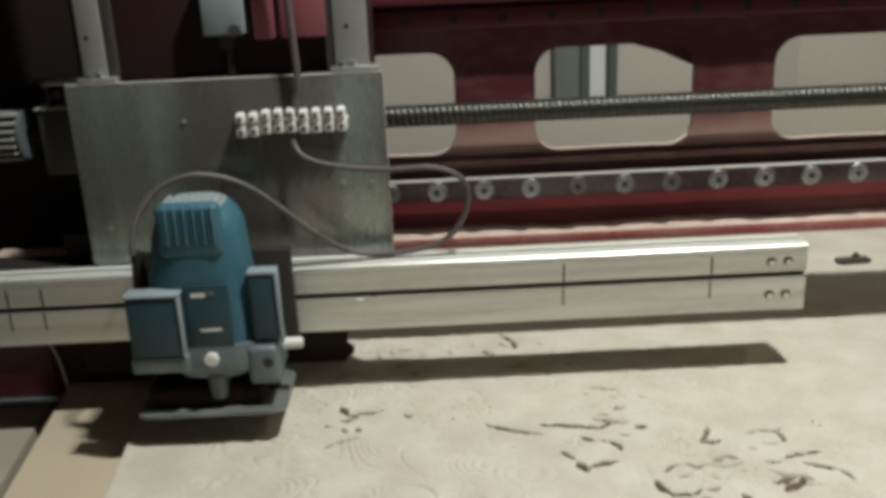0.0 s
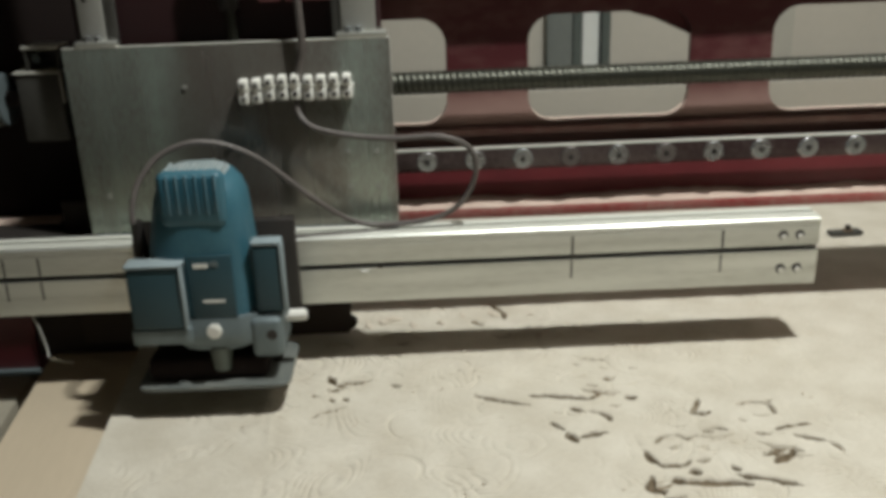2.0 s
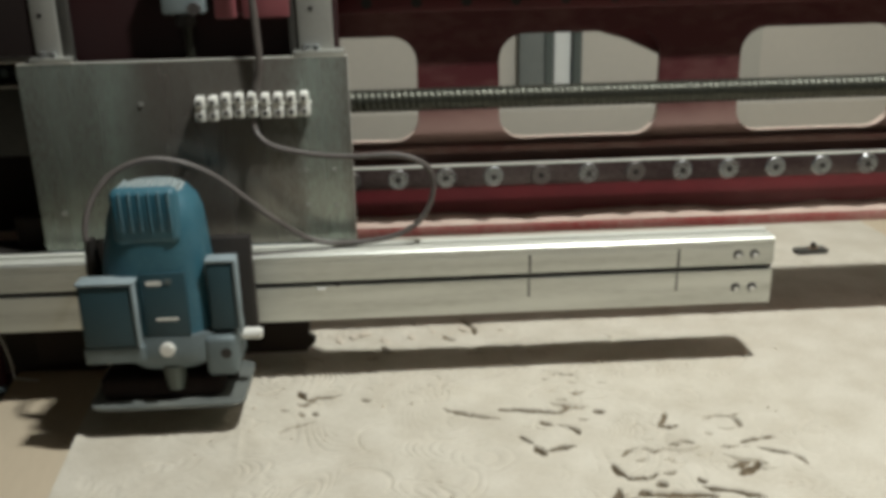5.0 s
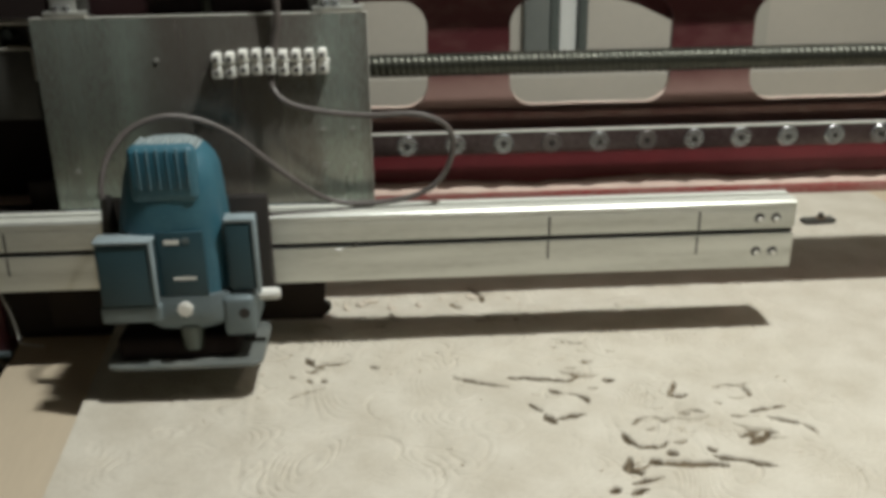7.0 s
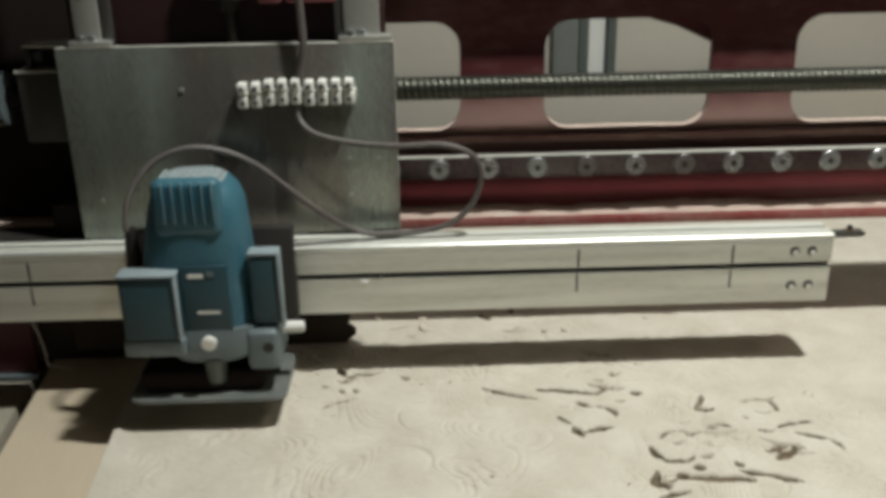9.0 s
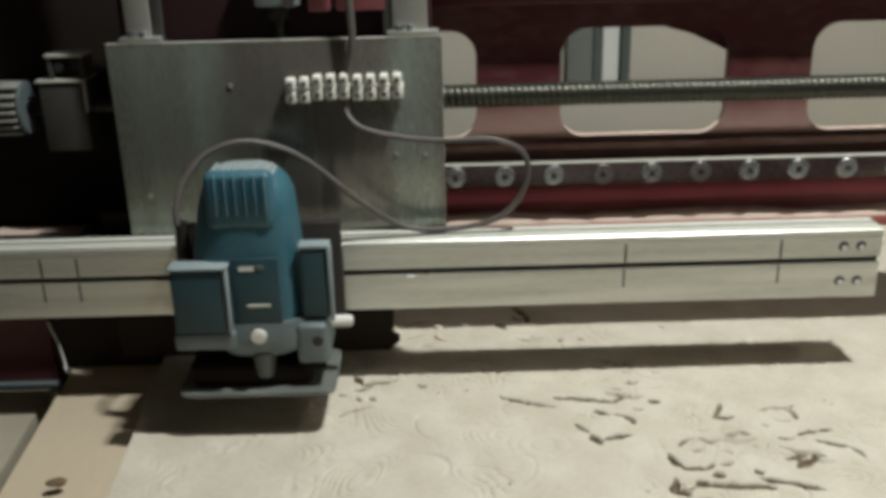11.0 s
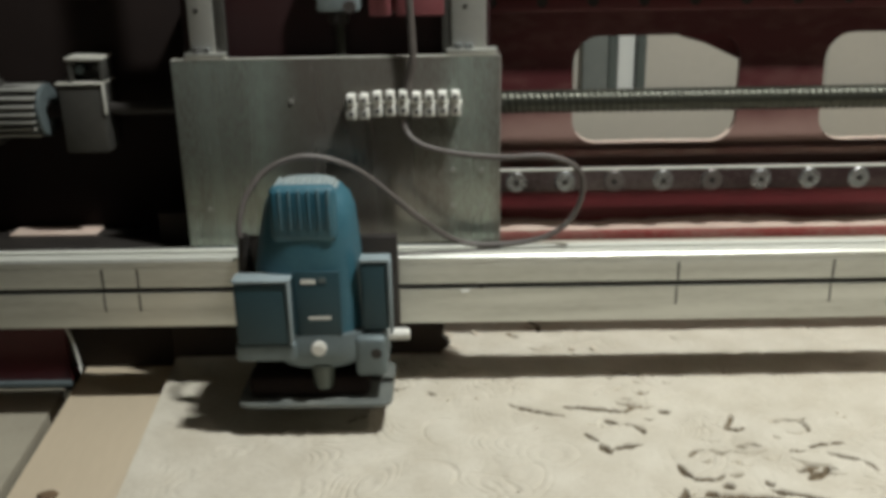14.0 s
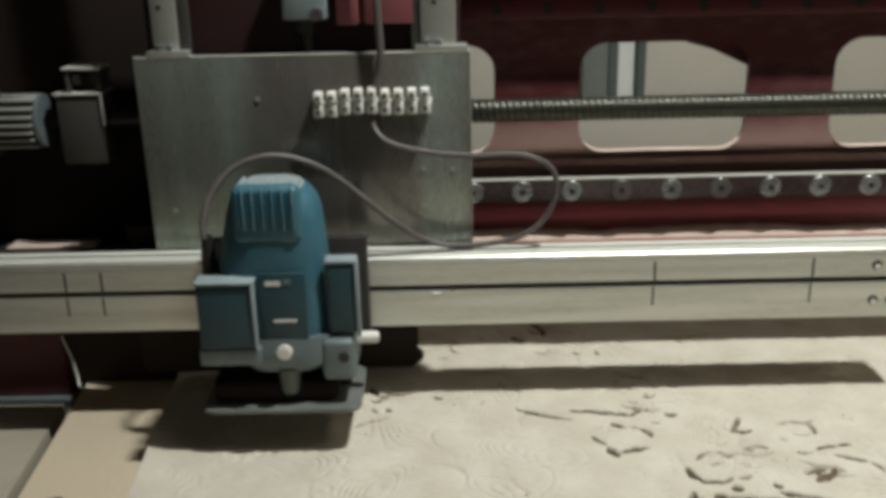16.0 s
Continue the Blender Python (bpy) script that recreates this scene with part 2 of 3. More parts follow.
def settle(t, sx, sz, dx, dy, dz):
    """Brings a thing drawn in round numbers to its true width, height and place."""
    m = Matrix.Translation((dx, dy, dz)) @ Matrix.Diagonal((sx, 1.0, sz, 1.0))
    for ob in t.children_recursive:
        ob.data.transform(m)


def rounded(x0, x1, z0, z1, r, n=6):
    out = []
    for cx_, cz_, a0 in ((x1 - r, z1 - r, 0), (x0 + r, z1 - r, 90), (x0 + r, z0 + r, 180), (x1 - r, z0 + r, 270)):
        out += [(cx_ + r * math.cos(radians(a0 + 90 * k / n)), cz_ + r * math.sin(radians(a0 + 90 * k / n))) for k in range(n + 1)]
    return out


# ---- room ----
def slab(name, x0, x1, y0, y1, z0, z1, material, label, category):
    ob = part(name, box(x0, x1, y0, y1, z0, z1, 0), material, None, smooth=None)
    return tagged(ob, label, category, kind="structure")


slab("floor", -3, 3, -3, 1.25, -0.95, -0.85, M_FLOOR, "grey dusty concrete workshop floor", "floor")
slab("wall_north", -3, 3, 1.15, 1.25, -0.85, 2.72, M_WALL, "beige plastered workshop wall behind the machine", "wall")
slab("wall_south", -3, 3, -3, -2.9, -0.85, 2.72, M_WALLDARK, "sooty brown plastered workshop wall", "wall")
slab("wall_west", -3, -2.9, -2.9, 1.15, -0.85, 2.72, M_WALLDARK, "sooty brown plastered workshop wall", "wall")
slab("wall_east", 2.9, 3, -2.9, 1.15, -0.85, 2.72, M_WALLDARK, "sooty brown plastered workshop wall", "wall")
slab("ceiling", -3, 3, -3, 1.25, 2.72, 2.82, M_CEIL, "plain pale workshop ceiling", "ceiling")


def build_lamp(x, y, z, length, hang):
    t = thing("ceiling_lamp", "white ceiling tube lamp hanging over the machine", "lamp", "ceiling lamps")
    part("housing", box(x - length / 2, x + length / 2, y - 0.05, y + 0.05, z + 0.06, z + 0.11, 0.004), M_WHITE, t)
    part("tube", cyl((x - length / 2 + 0.02, y, z + 0.045), (1, 0, 0), 0.013, length - 0.04), M_TUBE, t, "glowing tube")
    for sx in (-0.3, 0.3):
        part("hanger", cyl((x + sx * length, y, z + 0.11), (0, 0, 1), 0.004, hang, 8), M_BLACK, t)


build_lamp(0.32, -0.47, 2.00, 0.6, 0.61)
build_lamp(1.60, -0.95, 2.47, 1.2, 0.14)
build_lamp(1.75, 0.80, 1.62, 1.0, 0.99)


def build_door():
    t = thing("door_1", "grey-green door frame with a pale pane in the rear wall", "door", kind="structure")
    part("door_leaf", box(0.049, 0.108, 1.115, 1.148, -0.85, 1.2, 0.003), M_GREYBLUE, t)
    part("door_stile", box(0.1085, 0.129, 1.110, 1.148, -0.85, 1.2, 0.003), M_STILE, t)
    part("pane", box(0.132, 0.171, 1.125, 1.148, -0.7, 1.1, 0.003), M_PALE, t, "pale pane")
    part("door_post", box(0.174, 0.194, 1.105, 1.148, -0.85, 1.25, 0.003), M_STILE, t)


build_door()
slab("plinth", -3, 3, 1.06, 1.10, -0.85, 0.100, M_WALL, "pale plastered plinth along the rear wall", "plinth")

slab("wall_pilaster", 0.50, 0.62, 1.118, 1.148, -0.85, 2.70, M_PILASTER, "flat greyish pilaster on the rear wall", "pilaster")

# ---- machine bed, boards and the carved panel ----
SKEW = pose(0, 0, 0, 0, 0, 4.5)  # the bed lies slightly askew to the gantry


def build_bed():
    t = thing("machine_bed", "dark steel bed frame of the router machine", "machine bed", kind="structure")
    part("bed_top", box(-1.1, 1.3, -0.66, 0.98, -0.12, -0.085, 0.002), M_BLACK, t)
    for y in (-0.65, 0.90):
        part("cross_beam", box(-1.1, 1.3, y, y + 0.08, -0.2, -0.121, 0.003), M_RED, t)
    for x in (-1.1, 1.22):
        for y in (-0.65, 0.90):
            part("leg", box(x, x + 0.08, y, y + 0.08, -0.85, -0.201, 0.003), M_RED, t)
    t.matrix_world = SKEW


build_bed()
side_board = tagged(part("side_board", box(-1.08, -0.7715, -0.64, 0.96, -0.0845, -0.046, 0.002), M_BED, None), "greyish worn wooden board on the machine bed", "board")
base_board = tagged(part("base_board", box(-0.7410, 1.25, -0.63, 0.96, -0.0845, -0.020, 0.0015), M_BOARD, None), "plain yellowish board under the carved panel", "board")
side_board.matrix_world = base_board.matrix_world = SKEW


# undercut edges of the relief, motif by motif: from x, y to x, y, bow, width
LEAF = ((-0.207, -0.117, -0.149, -0.150, -0.03, 0.0019), (-0.145, -0.130, -0.077, -0.148, 0.03, 0.0024), (-0.105, -0.164, -0.096, -0.173, 0, 0.0026),
        (-0.096, -0.173, -0.075, -0.179, 0, 0.0018), (-0.077, -0.179, -0.070, -0.197, 0.1, 0.0026), (-0.134, -0.189, -0.124, -0.207, 0, 0.0018),
        (-0.121, -0.215, -0.115, -0.231, 0, 0.0028), (-0.112, -0.225, -0.080, -0.219, 0.05, 0.0022), (-0.038, -0.150, -0.029, -0.153, 0, 0.0024),
        (-0.075, -0.118, -0.064, -0.119, 0, 0.0012), (-0.051, -0.077, -0.042, -0.082, 0, 0.0008), (-0.050, -0.099, -0.042, -0.108, 0, 0.0008),
        (-0.017, -0.080, -0.009, -0.087, 0, 0.0008), (-0.061, -0.139, -0.044, -0.139, 0, 0.0008))
FLOWER = ((0.037, -0.164, 0.022, -0.190, 0.1, 0.0012), (0.022, -0.192, 0.041, -0.196, -0.15, 0.002), (0.093, -0.183, 0.106, -0.212, 0.3, 0.0018),
          (0.074, -0.190, 0.093, -0.183, 0.1, 0.0009), (0.065, -0.218, 0.068, -0.223, 0, 0.0012), (0.019, -0.235, 0.028, -0.233, 0, 0.0022),
          (0.031, -0.229, 0.044, -0.236, 0.1, 0.0022), (0.038, -0.260, 0.054, -0.258, -0.2, 0.001), (-0.035, -0.246, -0.014, -0.236, 0.2, 0.0012),
          (-0.014, -0.236, -0.002, -0.249, 0.2, 0.0013), (-0.050, -0.261, -0.044, -0.285, -0.1, 0.0024), (-0.044, -0.285, -0.021, -0.291, 0, 0.002),
          (-0.021, -0.291, -0.012, -0.284, 0, 0.0015), (-0.018, -0.301, -0.010, -0.303, 0, 0.0028), (0.007, -0.261, 0.014, -0.277, 0, 0.0008),
          (0.026, -0.298, 0.030, -0.306, 0, 0.0022))
STEMS = ((0.096, -0.241, 0.133, -0.236, 0.05, 0.002), (0.109, -0.255, 0.138, -0.271, 0.03, 0.0022), (0.138, -0.271, 0.144, -0.291, 0.1, 0.0012),
         (0.065, -0.285, 0.079, -0.281, 0, 0.0026), (0.070, -0.299, 0.093, -0.285, 0, 0.0032), (0.093, -0.282, 0.104, -0.285, 0.1, 0.0022),
         (-0.040, -0.312, -0.029, -0.319, 0, 0.0032), (-0.031, -0.319, 0.030, -0.330, 0.01, 0.0036), (0.025, -0.314, 0.047, -0.323, 0, 0.0024),
         (0.045, -0.322, 0.077, -0.339, 0.02, 0.0024), (-0.057, -0.303, -0.066, -0.317, 0.1, 0.0022), (-0.066, -0.317, -0.054, -0.329, -0.1, 0.0034),
         (-0.067, -0.346, -0.038, -0.342, 0.05, 0.0018), (-0.091, -0.354, -0.085, -0.351, 0, 0.0028), (-0.073, -0.362, -0.057, -0.357, 0.1, 0.0024))
BUDS = ((-0.373, -0.046, -0.366, -0.065, 0, 0.0024), (-0.365, -0.068, -0.351, -0.066, 0, 0.0013), (-0.372, -0.096, -0.367, -0.108, 0, 0.001),
        (-0.357, -0.099, -0.352, -0.107, 0, 0.001), (-0.393, -0.139, -0.353, -0.123, 0.1, 0.0008), (-0.299, -0.078, -0.291, -0.085, 0, 0.002),
        (-0.153, 0.130, -0.139, 0.080, 0.1, 0.002), (-0.183, 0.075, -0.169, 0.060, 0.1, 0.002), (-0.303, 0.050, -0.255, 0.063, 0.05, 0.0014),
        (-0.084, 0.058, -0.069, 0.060, 0, 0.0009), (0.032, 0.045, 0.039, 0.037, 0, 0.0012))


def carved_height(X, Y):
    H = np.zeros_like(X)
    rng = np.random.RandomState(4)

    def groove(px, py, width, depth, ragged=0.0):
        lo, hi = (px.min() - 3 * width, py.min() - 3 * width), (px.max() + 3 * width, py.max() + 3 * width)
        sel = (X > lo[0]) & (X < hi[0]) & (Y > lo[1]) & (Y < hi[1])
        if not sel.any():
            return
        d = np.full(sel.sum(), 99.0)
        n = len(px)
        knots = max(3, n // 5)
        wob = [np.interp(np.linspace(0, knots - 1, n), np.arange(knots), rng.rand(knots) - 0.5) * ragged for _ in range(3)]
        for k, (a, b) in enumerate(zip(px, py)):
            w = width * (0.45 + 0.55 * math.sin(math.pi * (k + 0.7) / (n + 0.4))) * (1 + 1.3 * wob[0][k])
            a, b = a + width * wob[1][k], b + width * wob[2][k]
            d = np.minimum(d, ((X[sel] - a) ** 2 + (Y[sel] - b) ** 2) / (w * w))
        H[sel] = np.minimum(H[sel], -depth * np.exp(-d ** 2 * 0.6))

    # shallow scroll ripples in patches, along a slowly turning field
    def field(seed, wave, n=7):
        r = np.random.RandomState(seed)
        f = np.zeros_like(X)
        for _ in range(n):
            a, k, ph = 6.28 * r.rand(), 6.28 / (wave * (0.6 + 0.9 * r.rand())), 6.28 * r.rand()
            f += np.sin(k * (X * np.cos(a) + Y * np.sin(a)) + ph)
        return f / math.sqrt(n)

    for seed, wave, rate, high in ((11, 0.22, 7.0, 0.00075), (23, 0.15, 5.0, 0.0007), (37, 0.10, 3.0, 0.0006)):
        mask = np.clip(field(seed + 1, 0.14) * 1.2 - 0.1, 0, 1) * np.clip((X + 0.598) / 0.02, 0, 1)
        H -= high * mask * (np.abs(np.sin(rate * field(seed, wave) * 3)) ** 6 * 2.2)
        H += 0.5 * high * mask * field(seed + 5, 0.03)
    for k in range(60):
        cx0, cy0 = -0.54 + 1.1 * rng.rand(), -0.46 + 0.50 * rng.rand()
        r0, turn, a0, sgn = 0.015 + 0.04 * rng.rand() ** 2, 0.2 + 0.6 * rng.rand(), 6.28 * rng.rand(), rng.choice((-1, 1))
        u = np.linspace(0, 1, 40)
        rr, aa = r0 * (1 - 0.6 * u), a0 + sgn * turn * 6.28 * u
        groove(cx0 + rr * np.cos(aa), cy0 + rr * np.sin(aa), 0.0018 + 0.0016 * rng.rand(), 0.0008 + 0.0020 * rng.rand() ** 2)
    for x0, y0, x1, y1, bow, w in (*LEAF, *FLOWER, *STEMS, *BUDS):
        u = np.linspace(0, 1, max(8, int(math.hypot(x1 - x0, y1 - y0) / 0.0007)))
        arch = 4 * u * (1 - u) * bow
        groove(x0 + (x1 - x0) * u - (y1 - y0) * arch, y0 + (y1 - y0) * u + (x1 - x0) * arch, max(0.0028, w * 1.45), (0.0085 + 0.003 * rng.rand()) * min(1.0, w / 0.0021), 0.42)
    # small torn nicks round the motifs
    for cx0, cy0, rx, ry, count in ((0.042, -0.233, 0.065, 0.05, 14), (-0.010, -0.270, 0.03, 0.022, 6), (0.090, -0.287, 0.022, 0.008, 6), (-0.100, -0.177, 0.045, 0.04, 6), (-0.020, -0.325, 0.05, 0.02, 5), (-0.058, -0.090, 0.03, 0.05, 10), (-0.230, 0.037, 0.12, 0.02, 7), (-0.373, -0.071, 0.04, 0.03, 6)):
        for _ in range(count):
            x0, y0 = cx0 + rx * (2 * rng.rand() - 1), cy0 + ry * (2 * rng.rand() - 1)
            a, ln = 0.9 * (rng.rand() - 0.5) + (3.1 if rng.rand() > 0.5 else 0), 0.004 + 0.014 * rng.rand() ** 2
            u = np.linspace(-1, 1, 12)
            groove(x0 + ln * u * math.cos(a), y0 + ln * u * math.sin(a) + 0.3 * ln * u * u, 0.0020 + 0.0012 * rng.rand(), 0.0015 + 0.0060 * rng.rand() ** 1.5, 0.5)
    # petals stand slightly proud between the cuts
    for x0, y0, r in ((0.021, -0.259, 0.05), (0.083, -0.209, 0.035), (0.082, -0.271, 0.03), (-0.095, -0.193, 0.03), (-0.010, -0.341, 0.04), (-0.314, -0.249, 0.06), (-0.467, -0.275, 0.05)):
        H += 0.002 * np.exp(-(((X - x0) / r) ** 2 + ((Y - y0) / (0.7 * r)) ** 2) ** 2)
    return H


def build_panel():
    t = thing("carved_panel", "pale carved wooden panel with scroll pattern on the machine bed", "panel")
    hx0, hx1, hy0, hy1 = -0.437, 0.203, -0.4025, 0.060  # the finely cut middle

    def carved(name, xs, ys, hole):
        X, Y = np.meshgrid(xs, ys)
        H = carved_height(X, Y)
        for k, (a, b) in enumerate(((31, 17), (53, 40), (97, 71))):
            H += 0.00022 * np.sin(X * a * 3 + k + 2 * np.sin(Y * a)) * np.sin(Y * b * 4 + 2 * k)
        inside = np.minimum(np.minimum(X - hx0, hx1 - X), np.minimum(Y - hy0, hy1 - Y))
        H *= np.clip(np.abs(inside) / 0.006, 0, 1)
        nx, ny = len(xs), len(ys)
        if hole:
            H[0], H[-1], H[:, 0], H[:, -1] = 0, 0, 0, 0
        i = (np.arange(ny - 1)[:, None] * nx + np.arange(nx - 1)[None]).ravel()
        faces = np.stack([i, i + 1, i + nx + 1, i + nx], 1)
        if hole:
            mx, my = X.ravel()[faces].mean(1), Y.ravel()[faces].mean(1)
            faces = faces[~((mx > hx0) & (mx < hx1) & (my > hy0) & (my < hy1))]
        me = bpy.data.meshes.new(name)
        me.from_pydata(np.stack([X.ravel(), Y.ravel(), H.ravel()], 1).tolist(), [], faces.tolist())
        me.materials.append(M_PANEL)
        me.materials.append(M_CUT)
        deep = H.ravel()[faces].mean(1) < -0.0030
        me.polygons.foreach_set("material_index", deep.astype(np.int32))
        me.polygons.foreach_set("use_smooth", np.ones(len(faces), bool))
        new(name, me).parent = t

    xs, ys = -0.617 + 0.0025 * np.arange(494), -0.52 + 0.0025 * np.arange(329)
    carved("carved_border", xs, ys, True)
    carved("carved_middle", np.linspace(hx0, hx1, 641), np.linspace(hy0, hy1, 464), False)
    part("panel_body", box(-0.617, xs[-1], ys[0], ys[-1], -0.0195, -0.0125, 0), M_PANEL, t, smooth=None)
    part("panel_edge", box(-0.617, -0.615, ys[0], ys[-1], -0.0125, 0.0, 0), M_PANEL, t, smooth=None)
    part("panel_rest", box(-0.617, xs[-1], ys[-1], 0.92, -0.0195, 0.0, 0.0005), M_PANEL, t)
    t.matrix_world = SKEW


build_panel()


def build_clamp():
    t = thing("hold_down_clamp", "small dark steel clamp bolted on the wooden panel", "clamp")
    part("clamp_bar", prism(rounded(0.424, 0.478, 0.001, 0.007, 0.0028, 4), 0.285, 0.303, 0.0008), M_CASTDARK, t)
    part("clamp_bolt", cyl((0.455, 0.294, 0.007), (0, 0, 1), 0.0045, 0.009, 6, bevel=0.0008), M_BLACK, t)
    part("clamp_washer", cyl((0.455, 0.294, 0.007), (0, 0, 1), 0.008, 0.0015, 16), M_SPLINTER, t)
    t.matrix_world = SKEW


build_clamp()


def build_crumbs():
    """Fine wood crumbs lying on the panel."""
    rng = random.Random(8)
    bm = bmesh.new()
    for k in range(170):
        if k % 3 == 0:
            x, y = rng.gauss(-0.36, 0.06), rng.gauss(-0.12, 0.05)
        else:
            x, y = rng.uniform(-0.5, 0.5), rng.uniform(-0.4, 0.28)
        r = 0.0006 + 0.0014 * rng.random() ** 3
        m = pose(x, y, 0.0008, rng.uniform(0, 60), rng.uniform(0, 60), rng.uniform(0, 360)) @ Matrix.Diagonal((r * rng.uniform(1, 2.6), r, r * 0.5, 1))
        bmesh.ops.create_icosphere(bm, subdivisions=1, radius=1, matrix=m)
    for k in range(20):
        x, y = rng.uniform(-0.40, -0.06), 0.008 + 0.09 * rng.random()
        r = 0.0016 + 0.0042 * rng.random() ** 2
        m = pose(x, y, 0.0012, rng.uniform(0, 40), rng.uniform(0, 40), rng.uniform(-35, 35)) @ Matrix.Diagonal((r * rng.uniform(1.2, 3.6), r, r * 0.5, 1))
        bmesh.ops.create_icosphere(bm, subdivisions=1, radius=1, matrix=m)
    for v in bm.verts:
        v.co += 0.0006 * noise.noise_vector(v.co * 400)
    ob = part("wood_crumbs", bm, M_CRUMB, None)
    tagged(ob, "loose pale wood crumbs scattered over the carved panel", "wood crumbs", kind="stuff")


build_crumbs()


def build_chip():
    bm = bmesh.new()
    bmesh.ops.create_icosphere(bm, subdivisions=3, radius=1, matrix=Matrix.Diagonal((0.011, 0.006, 0.004, 1)))
    for v in bm.verts:
        v.co *= 1 + 0.35 * noise.noise(v.co * 160)
    ob = part("wood_chip", bm, M_SPLINTER, None)
    tagged(ob, "small dark brown wood chip thrown onto the plain board", "wood chip")
    return ob


wood_chip = build_chip()

# ---- gantry ----
gantry = thing("gantry", "maroon painted steel gantry with oval cut-outs, rail and long screw", "gantry")


def build_gantry():
    g = gantry
    # web plate with rounded openings
    X0, X1, Z0, Z1 = -0.56, 1.25, 0.1570, 0.455
    wins = [(-0.1095 + 0.3045 * k, 0.0930 + 0.3045 * k) for k in range(-1, 4)]
    bm = bmesh.new()
    edges = []

    def loop(pts):
        vs = [bm.verts.new((x, 0.0425, z)) for x, z in pts]
        edges.extend(bm.edges.new((vs[i], vs[(i + 1) % len(vs)])) for i in range(len(vs)))

    loop([(X0, Z0), (X1, Z0), (X1, Z1), (X0, Z1)])
    for a, b in wins:
        loop(rounded(a, b, 0.2612, 0.3940, 0.032, 7))
    bmesh.ops.triangle_fill(bm, edges=edges, use_beauty=True)
    r = bmesh.ops.extrude_face_region(bm, geom=bm.faces[:])
    bmesh.ops.translate(bm, vec=(0, 0.01, 0), verts=[v for v in r["geom"] if isinstance(v, bmesh.types.BMVert)])
    bmesh.ops.recalc_face_normals(bm, faces=bm.faces)
    web = part("web", bm, M_WEB, g, "maroon web plate with rounded openings", smooth=None)
    web.data.materials.append(M_RIM)
    for p in web.data.polygons:
        if abs(p.normal.y) < 0.5 and p.normal.z > 0.1:
            p.material_index = 1  # dust on the lower cut edges
    for a, b in wins:
        bm = bmesh.new()
        n = 40
        rows = []
        for k in range(n + 1):
            x = a + 0.006 + (b - a - 0.012) * k / n
            d = max(0.0, 0.032 - (x - a), 0.032 - (b - x))  # follows the rounded corners
            z = 0.2614 + 0.032 - math.sqrt(0.032 ** 2 - d ** 2)
            h = 0.0009 + 0.0011 * math.sin(math.pi * k / n) * (1 + 0.5 * math.sin(k * 1.7))
            rows.append([bm.verts.new((x, 0.0415, z)), bm.verts.new((x, 0.0445, z + h)), bm.verts.new((x, 0.0535, z + 0.0002 + h))])
        for p, q in zip(rows, rows[1:]):
            bm.faces.new((p[0], q[0], q[1], p[1]))
            bm.faces.new((p[1], q[1], q[2], p[2]))
        part("sill_dust", bm, M_DUST, g, "wood dust lying in the opening")
    part("top_flange", box(X0, X1, 0.009, 0.0525, 0.4552, 0.467, 0.002), M_RED, g, "overhanging top flange")
    upper = part("rail", box(X0, X1, 0.030, 0.0415, 0.424, 0.448, 0.002), M_RED, g, "shaded upper guide rail")
    for k in range(-8, 20):
        part("rail_bolt", cyl((0.06 * k + 0.03, 0.028, 0.436), (0, 1, 0), 0.0065, 0.003, 12), M_BLACK, upper)
    # horizontal stiffening lip under the openings
    part("upper_lip", box(X0, X1, 0.033, 0.042, 0.2480, 0.2562, 0.0015), M_LIP, g, "dusty lip under the openings")
    part("rail_seat", box(X0, X1, 0.0335, 0.0415, 0.1575, 0.2335, 0.002), M_SEAT, g, "maroon strip under the guide rail")
    part("lower_ledge", box(X0, X1, 0.017, 0.0415, 0.1425, 0.1565, 0.002), M_REDBRIGHT, g, "bright red lower edge")
    # uneven layer of dust on the ledge
    bm = bmesh.new()
    rng = random.Random(5)
    rows = []
    for k in range(131):
        x = X0 + (X1 - X0) * k / 130
        h = 0.0035 + 0.004 * noise.noise((x * 7, 0, 0)) + 0.002 * noise.noise((x * 31, 3, 0)) + 0.0015 * rng.random()
        rows.append([bm.verts.new((x, 0.0172 + 0.002 * rng.random(), 0.1567)), bm.verts.new((x, 0.0205, 0.1580 + h * 0.5)), bm.verts.new((x, 0.0270, 0.1605 + h * 0.8)), bm.verts.new((x, 0.0334, 0.1625 + h * 1.1))])
    for p, q in zip(rows, rows[1:]):
        for j in range(3):
            bm.faces.new((p[j], q[j], q[j + 1], p[j + 1]))
    part("ledge_dust", bm, M_DUST, g, "pale wood dust on the ledge")
    # linear rail with counterbored bolts
    rail = part("rail", box(X0, X1, 0.0095, 0.018, 0.2092, 0.2362, 0.0022), M_RAIL, g, "steel guide rail with bolts")
    part("rail_edge", box(X0, X1, 0.0088, 0.0178, 0.2363, 0.2378, 0.0004), M_EDGE, rail, "bare bright upper edge")
    for k in range(-9, 20):
        x = 0.06 * k
        if X0 < x < X1:
            bm = bmesh.new()
            bmesh.ops.create_cone(bm, cap_ends=False, segments=20, radius1=0.0135, radius2=0.0120, depth=0.002)
            bmesh.ops.transform(bm, matrix=pose(x, 0.0087, 0.2222, 90, 0, 0), verts=bm.verts)
            m2 = cyl((x, 0.0071, 0.2222), (0, 1, 0), 0.0118, 0.0024, 20, bevel=0.0006)
            me = bpy.data.meshes.new("tmp")
            m2.to_mesh(me), m2.free()
            bm.from_mesh(me)
            bpy.data.meshes.remove(me)
            bolt = part("rail_bolt", bm, M_BOLT, rail)
            part("socket", cyl((x, 0.0067, 0.2222), (0, 1, 0), 0.0040, 0.0008, 6), M_BLACK, rail)
